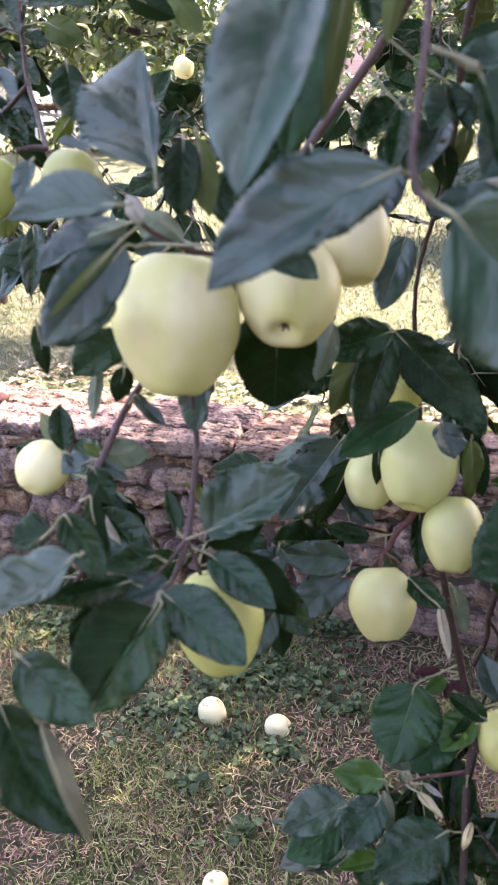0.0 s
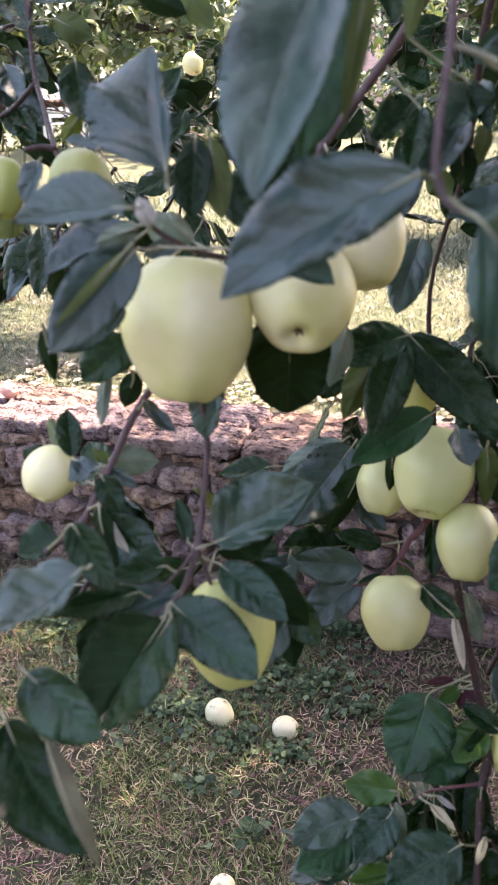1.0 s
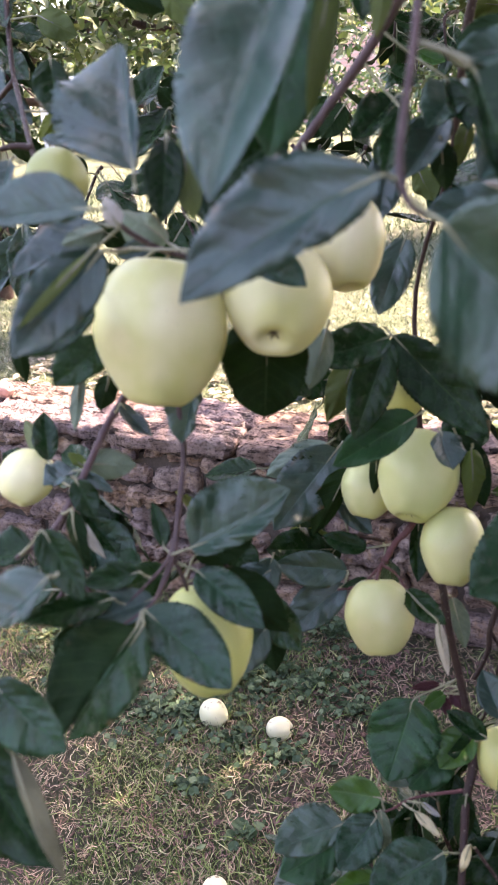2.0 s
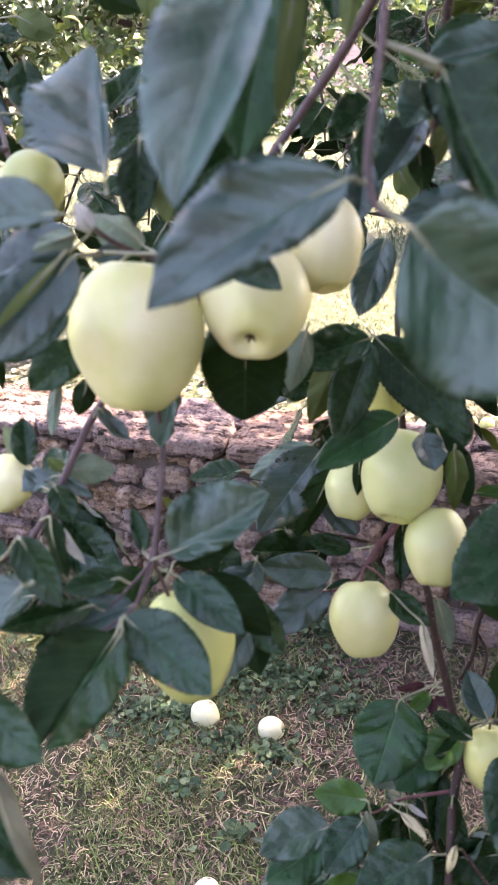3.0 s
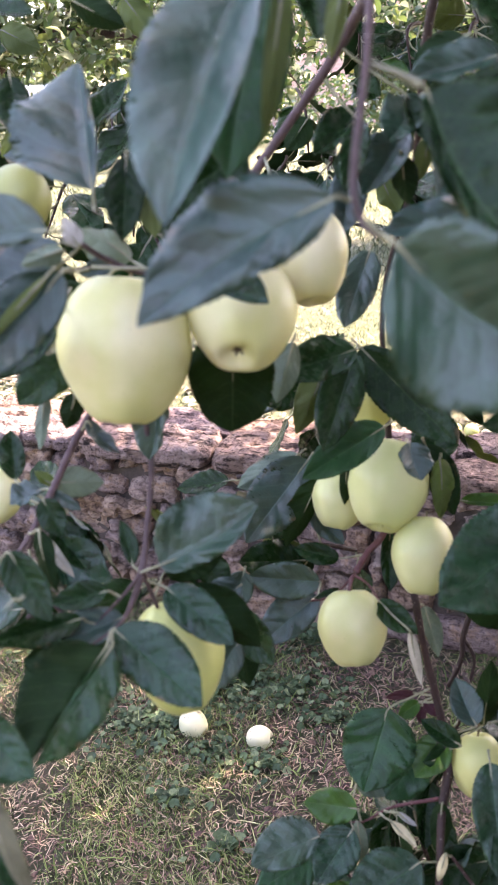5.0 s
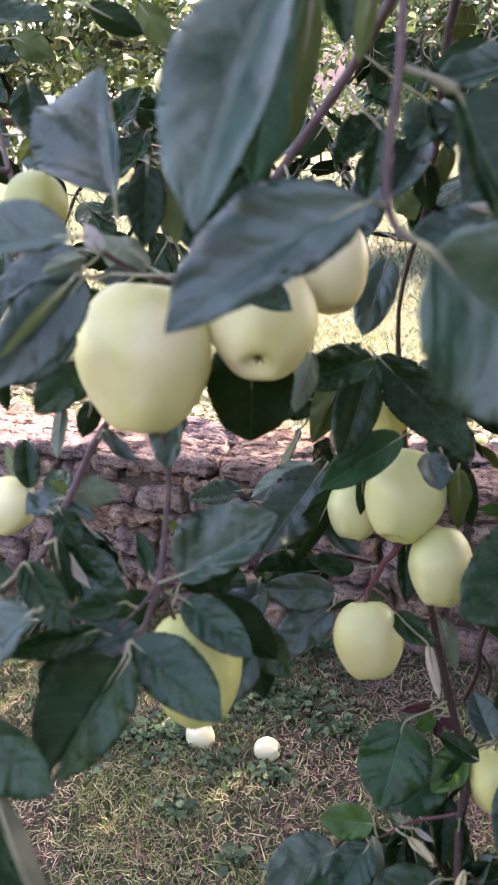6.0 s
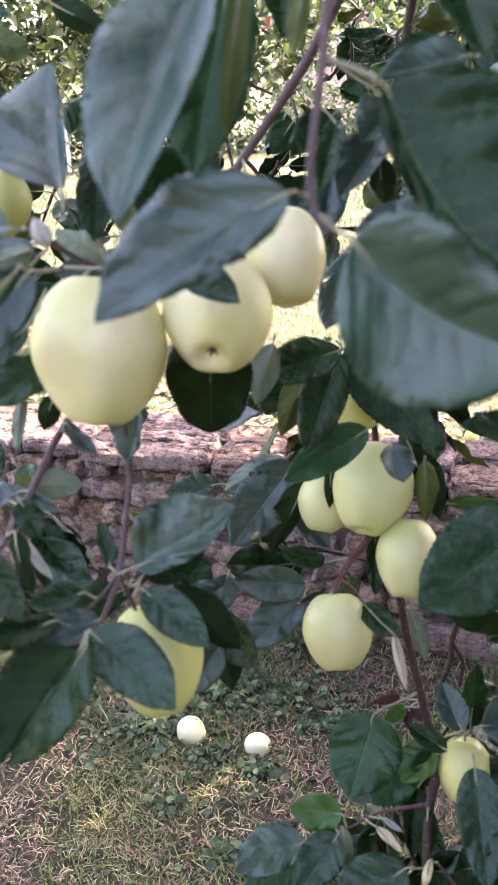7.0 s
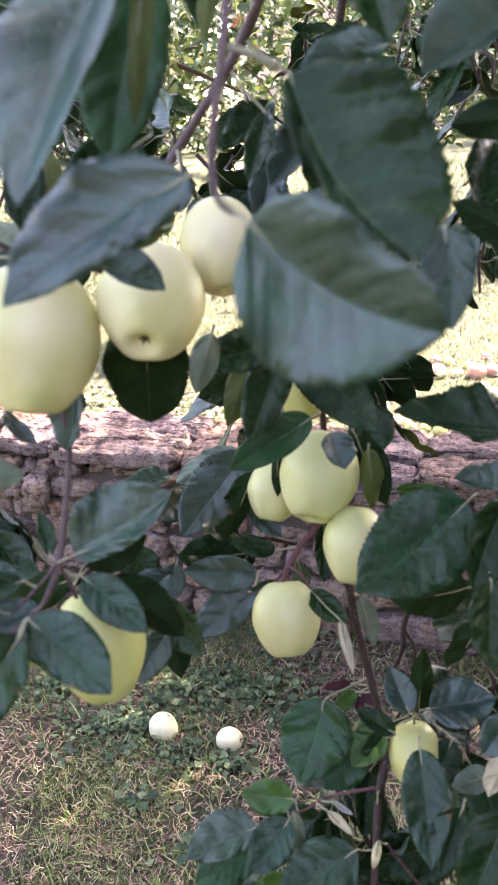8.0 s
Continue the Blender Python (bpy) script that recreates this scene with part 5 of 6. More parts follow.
def rough_block(name, size, seed, parent, place, mat, cuts=(7, 4, 5), rag=0.011, strata=0.0):
    """A weathered stone: a box of small faces, its corners worn round, its faces uneven."""
    bm = bmesh.new()
    sx, sy, sz = size
    grid = {}
    o = Vector((seed * 3.7, seed * 1.3, seed * 0.7))

    def vert(i, j, k):
        key = (i, j, k)
        if key not in grid:
            p = Vector(((i / cuts[0] - 0.5) * sx, (j / cuts[1] - 0.5) * sy, (k / cuts[2] - 0.5) * sz))
            q = Vector((p.x / sx * 2, p.y / sy * 2, p.z / sz * 2))
            e = sorted((abs(q.x), abs(q.y), abs(q.z)))
            worn = max(0, e[1] - 0.72) * max(0, e[2] - 0.72)
            p *= 1 - 1.3 * worn
            w = Vector((noise.noise(p * 14 + o), noise.noise(p * 14 + o + Vector((9, 0, 0))), noise.noise(p * 14 + o + Vector((0, 9, 0)))))
            f = Vector((noise.noise(p * 45 + o), noise.noise(p * 45 - o), noise.noise(p * 45 + o * 2)))
            g = Vector((noise.noise(p * 130 + o), noise.noise(p * 130 - o), noise.noise(p * 130 + o * 2)))
            p += w * rag + f * rag * 0.6 + g * rag * 0.25
            if strata and k == cuts[2]:
                lay = noise.noise(Vector((p.x * 5, p.y * 30, 0)) + o) + 0.6 * noise.noise(Vector((p.x * 14, p.y * 70, 3)) + o)
                p.z += strata * (round(lay * 4) / 4 * 0.7 + lay * 0.3)
            grid[key] = bm.verts.new(p)
        return grid[key]

    nx, ny, nz = cuts
    for i in range(nx):
        for j in range(ny):
            bm.faces.new((vert(i, j, nz), vert(i + 1, j, nz), vert(i + 1, j + 1, nz), vert(i, j + 1, nz)))
    for i in range(nx):
        for k in range(nz):
            bm.faces.new((vert(i, 0, k), vert(i + 1, 0, k), vert(i + 1, 0, k + 1), vert(i, 0, k + 1)))
            bm.faces.new((vert(i + 1, ny, k), vert(i, ny, k), vert(i, ny, k + 1), vert(i + 1, ny, k + 1)))
    for j in range(ny):
        for k in range(nz):
            bm.faces.new((vert(0, j + 1, k), vert(0, j, k), vert(0, j, k + 1), vert(0, j + 1, k + 1)))
            bm.faces.new((vert(nx, j, k), vert(nx, j + 1, k), vert(nx, j + 1, k + 1), vert(nx, j, k + 1)))
    me = bpy.data.meshes.new(name)
    bm.to_mesh(me)
    bm.free()
    me.materials.append(mat)
    me.polygons.foreach_set("use_smooth", [True] * len(me.polygons))
    ob = child(name, me, parent)
    ob.location = place
    ob.rotation_euler = (0, 0, WALL_TURN)
    return ob


WALL = new("wall_garden")
tagged(WALL, "low old garden wall of rough weathered stone", "wall", kind="structure")


def box_mesh(name, size, mat):
    bm = bmesh.new()
    bmesh.ops.create_cube(bm, size=1)
    bmesh.ops.scale(bm, vec=size, verts=bm.verts)
    bmesh.ops.bevel(bm, geom=bm.edges[:], offset=min(size) * 0.12, segments=2, affect="EDGES")
    me = bpy.data.meshes.new(name)
    bm.to_mesh(me)
    bm.free()
    me.materials.append(mat)
    return me


core = child("mortar", box_mesh("mortar", (5.2, 0.32, 0.50), MORTAR), WALL)
core.location = on_wall(0.0, 0.20, 0.245)
core.rotation_euler = (0, 0, WALL_TURN)


def build_wall():
    """Uneven courses of rubble under a ragged layer of thin flags, broken along the front edge."""
    rng = random.Random(21)
    z = -0.02
    for height in (0.115, 0.085, 0.095, 0.07, 0.085, 0.055):
        a = -2.55 + rng.uniform(-0.1, 0)
        while a < 2.5:
            w = rng.uniform(0.08, 0.21)
            slab = z < 0 and 0.42 < a < 0.75
            if slab:
                w = 0.40
            h = height * rng.uniform(0.80, 1.16)
            deep = rng.uniform(0.10, 0.16)
            proud = rng.uniform(-0.022, 0.022)
            rough_block("stone", (w - rng.uniform(0.004, 0.018), deep, h - 0.008), rng.randint(1, 900), WALL,
                        on_wall(a + w / 2, 0.035 + deep / 2 - 0.03 - proud, z + height / 2 + rng.uniform(-0.008, 0.008)), STONE, (14, 4, 9), 0.008 if slab else rng.uniform(0.014, 0.025))
            a += w
        z += height
    a = -2.65
    while a < 2.5:
        w = rng.uniform(0.16, 0.46)
        d1 = rng.uniform(0.12, 0.22)
        front = rng.uniform(-0.025, 0.03)
        h = rng.uniform(0.055, 0.08)
        for b0, d in ((front, d1 - front), (d1, 0.362 - d1)):
            rough_block("coping_stone", (w - 0.004, d - 0.004, h), rng.randint(1, 900), WALL,
                        on_wall(a + w / 2, b0 + d / 2, 0.535 - h / 2 + rng.uniform(-0.014, 0.008)), CAPSTONE, (int(20 + w * 90), 28, 5), 0.013, 0.014)
        a += w


build_wall()

# plain dark walls added out of view to block low light and darken reflections
UNSEEN_WALL = plain("unseen_wall_dark", (0.05, 0.047, 0.044), 0.85, 0.4, 8.0, 0.5)
for wall_name, wall_size, wall_at in (("wall_unseen_east", (0.2, 5.4, 3.0), (2.9, -1.8, 1.5)), ("wall_unseen_south", (6.8, 0.2, 2.3), (-0.5, -3.4, 1.15)), ("wall_unseen_west", (0.2, 4.6, 2.0), (-4.0, -1.2, 1.0))):
    yard = new(wall_name, box_mesh(wall_name, wall_size, UNSEEN_WALL))
    yard.location = wall_at
    tagged(yard, "plain dark wall out of view, added to block low light and darken reflections", "wall", kind="structure")


# ---------------------------------------------------------------- beyond the wall
def garden_tree(place, trunk, limbs, seed, label, mats, per=150, spread=0.15, low=None, long=(0.05, 0.085), gap=None):
    """A garden tree: trunk, limbs, side twigs and a crown of leaves. gap: a bare stretch of the crown, as x and z from and to."""
    tree = thing("garden_tree", place, label, "tree")
    loose(trunk[0], trunk[1], BARK, "trunk", tree)
    for pts, rad in limbs:
        loose(pts, rad, BARK, "limb", tree)
    lines = []
    rng = random.Random(seed)
    for pts, rad in limbs:
        for a, b in zip(pts, pts[1:]):
            lines.append((a, b))
            for _ in range(3):
                m = [a[i] + (b[i] - a[i]) * rng.random() for i in range(3)]
                e = (m[0] + rng.uniform(-0.5, 0.5), m[1] + rng.uniform(-0.4, 0.4), m[2] + rng.uniform(-0.45, 0.3))
                loose([m, tuple((m[i] + e[i]) / 2 + (0.05 if i == 2 else 0) for i in range(3)), e], [6, 4, 2], BARK, "twig", tree)
                lines.append((m, e))
    places = crown_places(lines, per, spread, seed, low)
    if gap:
        places = places[(places[:, 0] < gap[0]) | (places[:, 0] > gap[1]) | (places[:, 2] < gap[2]) | (places[:, 2] > gap[3])]
    tagged(many_leaves("crown", places, tree, mats, seed=seed, long=long), kind="stuff")
    return tree


garden_tree((-1.5, 4.6, 0.47), ([(-1.5, 4.6, 0.4), (-1.45, 4.5, 1.0), (-1.4, 4.5, 1.5)], [70, 60, 50]),
            [([(-1.4, 4.5, 1.4), (-0.9, 4.2, 1.8), (-0.3, 4.0, 1.75), (0.2, 3.9, 1.55)], [32, 22, 14, 6]),
             ([(-1.4, 4.5, 1.5), (-1.0, 4.3, 2.3), (-0.3, 4.2, 2.4), (0.4, 4.1, 2.1)], [32, 22, 14, 6]),
             ([(-1.4, 4.5, 1.4), (-1.5, 4.0, 2.0), (-1.2, 3.6, 2.15), (-0.7, 3.5, 2.0)], [26, 18, 10, 5]),
             ([(-1.4, 4.5, 1.5), (-1.8, 4.6, 2.2), (-2.0, 4.5, 2.0)], [26, 16, 6]),
             ([(-1.4, 4.5, 1.5), (-0.8, 4.8, 1.5), (-0.2, 4.8, 1.35)], [26, 16, 6])],
            31, "sunlit apple tree with yellow-green leaves behind the wall", [CROWN_LIT, CROWN_LIT, CROWN_DARK, CROWN_GREY], 620, 0.15, 1.66)
garden_tree((2.9, 6.86, 0.6), ([(2.9, 6.86, -0.01), (2.83, 6.79, 0.83), (2.76, 6.72, 1.53)], [70, 60, 50]),
            [([(2.76, 6.72, 1.39), (2.2, 6.3, 1.95), (1.5, 6.02, 1.95), (0.94, 5.88, 1.6)], [32, 22, 14, 6]),
             ([(2.76, 6.72, 1.53), (2.34, 6.44, 2.65), (1.36, 6.3, 2.79), (0.66, 6.3, 2.51)], [32, 22, 14, 6]),
             ([(2.76, 6.72, 1.53), (2.62, 5.88, 1.95), (2.2, 5.46, 1.67)], [26, 16, 6]),
             ([(2.76, 6.72, 1.53), (3.32, 6.3, 2.23), (3.46, 6.02, 1.81)], [26, 16, 6])],
            47, "apple tree with yellowing leaves and small fruit behind the wall", [CROWN_LIT, CROWN_LIT, CROWN_GREY, CROWN_DARK, CROWN_DARK, CROWN_DARK], 1500, 0.24, 1.15, gap=(0.58, 0.80, 1.45, 1.78))
for i, (x, y, s) in enumerate(((-5.5, 12.0, 1.0), (-1.5, 14.0, 1.2), (5.5, 13.0, 1.1), (-9.0, 15.0, 1.3), (9.0, 16.0, 1.3))):
    garden_tree((x, y, 0.5), ([(x, y, 0.4), (x, y, 1.5 * s), (x, y, 2.5 * s)], [130, 110, 80]),
                [([(x, y, 1.6 * s), (x + dx * s, y + dy * s, (2.0 + h) * s), (x + 1.8 * dx * s, y + 1.8 * dy * s, (1.7 + h) * s)], [60, 40, 15])
                 for dx, dy, h in ((1, -0.4, 0), (-1, -0.3, 0.2), (0.3, -1, 0.5), (-0.4, 0.8, 0.7), (0.6, 0.3, 1.5), (-0.6, -0.3, 1.6))],
                60 + i, "broad leafy garden tree in full sun", [CROWN_LIT, CROWN_DARK, CROWN_GREY], 170, 0.42 * s, None, long=(0.16, 0.26))


def hedge():
    """Dense clipped shrubs along the far side of the lawn."""
    ob = thing("hedge", (-1.5, 14.3, 0.95), "dense dark green hedge along the far lawn", "hedge")
    rng = np.random.default_rng(77)
    for i in range(13):
        x = -7.5 + i * 1.0
        loose([(x, 14.3, 0.85), (x + 0.1, 14.25, 1.4), (x - 0.05, 14.3, 1.8)], [22, 16, 6], BARK, "stem", ob)
    c = np.stack([rng.uniform(-8, 5.5, 9000), 14.3 + rng.normal(0, 0.28, 9000), rng.uniform(0.95, 1.0, 9000)], 1)
    c[:, 2] += rng.random(9000) * (1.0 + 0.12 * np.sin(c[:, 0] * 2.3) + 0.08 * np.sin(c[:, 0] * 5.1))
    tagged(many_leaves("foliage", c, ob, [CROWN_DARK, CROWN_DARK, CROWN_LIT], seed=78, long=(0.09, 0.15)), kind="stuff")


hedge()


def house():
    ob = thing("house", (4.6, 21.0, 0.6), "pale pink brick house with a tiled roof beyond the trees", "house")
    m = Mat("house_brick_pink")
    br = m.add("ShaderNodeTexBrick", Scale=1.0, Mortar_Size=0.012, Brick_Width=0.24, Row_Height=0.08)
    br.inputs["Color1"].default_value, br.inputs["Color2"].default_value = (0.66, 0.38, 0.36, 1), (0.58, 0.31, 0.29, 1)
    br.inputs["Mortar"].default_value = (0.55, 0.47, 0.43, 1)
    tc = m.n.new("ShaderNodeTexCoord")
    sw = m.n.new("ShaderNodeSeparateXYZ")
    cb = m.n.new("ShaderNodeCombineXYZ")
    m.link(tc.outputs["Object"], sw.inputs[0])
    m.link(sw.outputs[0], cb.inputs[0]).link(sw.outputs[2], cb.inputs[1]).link(cb.outputs[0], br.inputs["Vector"])
    m.set(Base_Color=m.mix(0.35, br.outputs["Color"], m.ramp(m.noise(tc.outputs["Object"], 3.0), [(0.3, (0.50, 0.27, 0.25)), (0.7, (0.70, 0.45, 0.42))])), Roughness=0.9)
    m.bump(br.outputs["Fac"], -0.4, 0.01)
    tile, white, pane = plain("roof_tile", (0.30, 0.12, 0.08), 0.8), plain("window_paint_white", (0.78, 0.78, 0.76), 0.5, 0.1), plain("window_pane_dark", (0.03, 0.035, 0.04), 0.08, 0.2)
    for name, size, at, mat in (("wall", (8.0, 0.3, 3.6), (0, 0, 1.8), m.m), ("wall", (0.3, 6.0, 3.6), (-3.85, 3.16, 1.8), m.m), ("wall", (0.3, 6.0, 3.6), (3.85, 3.16, 1.8), m.m), ("wall", (8.0, 0.3, 3.6), (0, 6.32, 1.8), m.m)):
        child(name, box_mesh(name, size, mat), ob).location = at
    v = [(-4.4, -0.5, 3.5), (4.4, -0.5, 3.5), (4.4, 3.2, 6.0), (-4.4, 3.2, 6.0), (-4.4, 6.9, 3.5), (4.4, 6.9, 3.5)]
    v += [(x, y, z + 0.15) for x, y, z in v]
    f = [(6, 7, 8, 9), (9, 8, 11, 10), (0, 3, 2, 1), (3, 4, 5, 2), (0, 1, 7, 6), (5, 4, 10, 11), (0, 6, 9, 3), (3, 9, 10, 4), (1, 2, 8, 7), (2, 5, 11, 8)]
    child("roof", mesh_from("roof", v, f, [tile], smooth=False), ob)
    for x in (-1.2, 2.2):
        win = child("window", box_mesh("window", (1.2, 0.06, 1.4), white), ob)
        win.location = (x, -0.16, 1.9)
        for dx in (-0.29, 0.29):
            p = child("pane", box_mesh("pane", (0.5, 0.02, 1.2), pane), win)
            p.location = (dx, -0.035, 0)


house()


def garden_chair():
    """White painted garden armchair with a slatted back, standing in the sun."""
    paint = plain("chair_paint_white", (0.80, 0.80, 0.80), 0.45, 0.08)
    x, y, z = (-2.856, 12.177, 0.930)
    ob = thing("garden_chair", (x, y, z), "white painted garden chair with slatted back on the sunny lawn", "chair")
    ob.rotation_euler = (0, 0, radians(25))
    def bar(name, size, at, tilt=0):
        b = child(name, box_mesh(name, size, paint), ob)
        b.location, b.rotation_euler = at, (radians(tilt), 0, 0)
    for sx in (-0.27, 0.27):
        bar("leg", (0.05, 0.05, 0.44), (sx, -0.24, 0.22))
        bar("leg", (0.05, 0.05, 1.05), (sx, 0.27, 0.52), -8)
        bar("armrest", (0.07, 0.55, 0.03), (sx, 0.02, 0.65))
        bar("arm_post", (0.045, 0.045, 0.22), (sx, -0.22, 0.53))
    for k in range(5):
        bar("seat_slat", (0.5, 0.085, 0.022), (0, -0.22 + k * 0.105, 0.45))
    bar("back_rail", (0.5, 0.035, 0.08), (0, 0.335, 0.98), -8)
    bar("back_rail", (0.5, 0.03, 0.06), (0, 0.275, 0.56), -8)
    for k in range(5):
        bar("back_slat", (0.05, 0.02, 0.38), (-0.2 + k * 0.1, 0.305, 0.77), -8)


garden_chair()


# ---------------------------------------------------------------- fallen apples
def fallen(x, y, z, across, axis, skin, label, seed):
    apple((x, y, z + across * 0.33), across, across * 1.04, axis, skin, label, 0.0, "fallen apples", seed)


fallen(-0.092, 1.649, 0.000, 0.0710, (0.6, -0.5, -0.3), APPLE_WHITE, "cream windfall apple lying in the weeds", 3)
fallen(0.073, 1.596, 0.000, 0.0620, (0.9, -0.3, 0.2), APPLE_WHITE, "cream windfall apple lying in the weeds", 7)
fallen(-0.054, 1.145, 0.000, 0.0528, (0.2, 0.4, -0.6), APPLE_WHITE, "cream windfall apple on the straw", 9)
fallen(-0.863, 2.667, 0.545, 0.0588, (0.6, -0.5, 0.3), APPLE_RED, "rotting red-brown windfall on the wall top", 11)
fallen(1.033, 2.988, 0.475, 0.0686, (1.0, 0.0, 0.0), APPLE_RED, "pink rotting windfall in the sunny grass", 20)
fallen(1.095, 3.000, 0.475, 0.0580, (-0.5, 0.9, 0.6), APPLE_RED, "pink rotting windfall in the sunny grass", 21)
fallen(0.925, 3.198, 0.475, 0.0455, (-0.5, -0.9, 0.3), APPLE_RED, "pink rotting windfall in the sunny grass", 22)
fallen(0.973, 3.171, 0.475, 0.0384, (1.0, 0.0, -0.4), APPLE_YELLOW, "yellow-green windfall at the wall edge", 23)
fallen(0.819, 2.975, 0.475, 0.0555, (-0.5, 0.9, -0.5), APPLE_RED, "pink rotting windfall in the sunny grass", 24)
fallen(0.890, 3.016, 0.475, 0.0648, (-0.5, -0.9, 0.1), APPLE_WHITE, "cream windfall in the sunny grass", 25)
fallen(0.962, 3.002, 0.475, 0.0430, (1.0, 0.0, 0.6), APPLE_WHITE, "cream windfall in the sunny grass", 26)
fallen(1.005, 2.810, 0.475, 0.0487, (-0.5, 0.8, 0.2), APPLE_WHITE, "cream windfall in the sunny grass", 27)
fallen(0.726, 2.948, 0.475, 0.0508, (-0.5, -0.9, -0.5), APPLE_WHITE, "cream windfall in the sunny grass", 28)
fallen(0.669, 2.802, 0.475, 0.0527, (1.0, 0.1, -0.5), APPLE_WHITE, "cream windfall in the sunny grass", 29)
fallen(0.656, 2.498, 0.475, 0.0550, (-0.5, 0.8, 0.3), APPLE_WHITE, "cream windfall in the sunny grass", 30)
fallen(0.626, 2.667, 0.475, 0.0427, (-0.4, -0.9, 0.6), APPLE_WHITE, "cream windfall in the sunny grass", 31)
fallen(0.674, 2.441, 0.475, 0.0395, (1.0, 0.1, 0.1), APPLE_YELLOW, "yellow-green windfall at the wall edge", 32)
fallen(0.716, 2.434, 0.475, 0.0358, (-0.6, 0.8, -0.6), APPLE_YELLOW, "yellow-green windfall at the wall edge", 33)
fallen(0.758, 2.401, 0.475, 0.0460, (-0.4, -0.9, -0.4), APPLE_YELLOW, "yellow-green windfall at the wall edge", 34)
fallen(0.802, 2.379, 0.475, 0.0351, (1.0, 0.1, 0.4), APPLE_WHITE, "cream windfall in the sunny grass", 35)
fallen(0.851, 2.351, 0.475, 0.0452, (-0.6, 0.8, 0.6), APPLE_YELLOW, "yellow-green windfall at the wall edge", 36)
fallen(0.922, 2.429, 0.475, 0.0393, (-0.4, -0.9, -0.1), APPLE_WHITE, "cream windfall in the sunny grass", 37)
fallen(1.027, 2.739, 0.475, 0.0436, (1.0, 0.1, -0.6), APPLE_WHITE, "cream windfall in the sunny grass", 38)
fallen(0.747, 2.788, 0.475, 0.0363, (-0.6, 0.8, -0.3), APPLE_WHITE, "cream windfall in the sunny grass", 39)
fallen(0.754, 3.164, 0.475, 0.0406, (-0.4, -0.9, 0.5), APPLE_WHITE, "cream windfall in the sunny grass", 40)
fallen(1.033, 3.108, 0.475, 0.0355, (1.0, 0.1, 0.5), APPLE_YELLOW, "yellow-green windfall at the wall edge", 41)
fallen(1.130, 3.217, 0.475, 0.0366, (-0.6, 0.8, -0.2), APPLE_RED, "pink rotting windfall in the sunny grass", 42)
apple((-0.158, 2.567, 1.565), 0.0620, 0.0633, (0.3, -0.4, -0.8), APPLE, "small yellow apple on the tree behind the wall", stem=0.03, group="apples behind the wall", seed=60)
apple((0.643, 4.743, 1.654), 0.0676, 0.0689, (0, -0.4, -0.8), APPLE_YELLOW, "small yellow apple on the tree behind the wall", stem=0.03, group="apples behind the wall", seed=61)
apple((0.892, 4.933, 1.775), 0.0695, 0.0708, (0.2, -0.4, -0.8), APPLE_YELLOW, "small yellow apple on the tree behind the wall", stem=0.03, group="apples behind the wall", seed=62)
apple((0.996, 5.027, 1.680), 0.0618, 0.0631, (-0.2, -0.4, -0.8), APPLE_YELLOW, "small yellow apple on the tree behind the wall", stem=0.03, group="apples behind the wall", seed=63)
apple((1.383, 4.640, 1.525), 0.0586, 0.0598, (0.3, -0.4, -0.8), APPLE_YELLOW, "small yellow apple on the tree behind the wall", stem=0.03, group="apples behind the wall", seed=64)
apple((1.391, 4.950, 1.646), 0.0570, 0.0582, (0, -0.4, -0.8), APPLE_YELLOW, "small yellow apple on the tree behind the wall", stem=0.03, group="apples behind the wall", seed=65)
apple((0.488, 4.881, 1.826), 0.0602, 0.0615, (0.2, -0.4, -0.8), APPLE_YELLOW, "small yellow apple on the tree behind the wall", stem=0.03, group="apples behind the wall", seed=66)
apple((1.331, 5.019, 1.508), 0.0586, 0.0598, (-0.2, -0.4, -0.8), APPLE_YELLOW, "small yellow apple on the tree behind the wall", stem=0.03, group="apples behind the wall", seed=67)


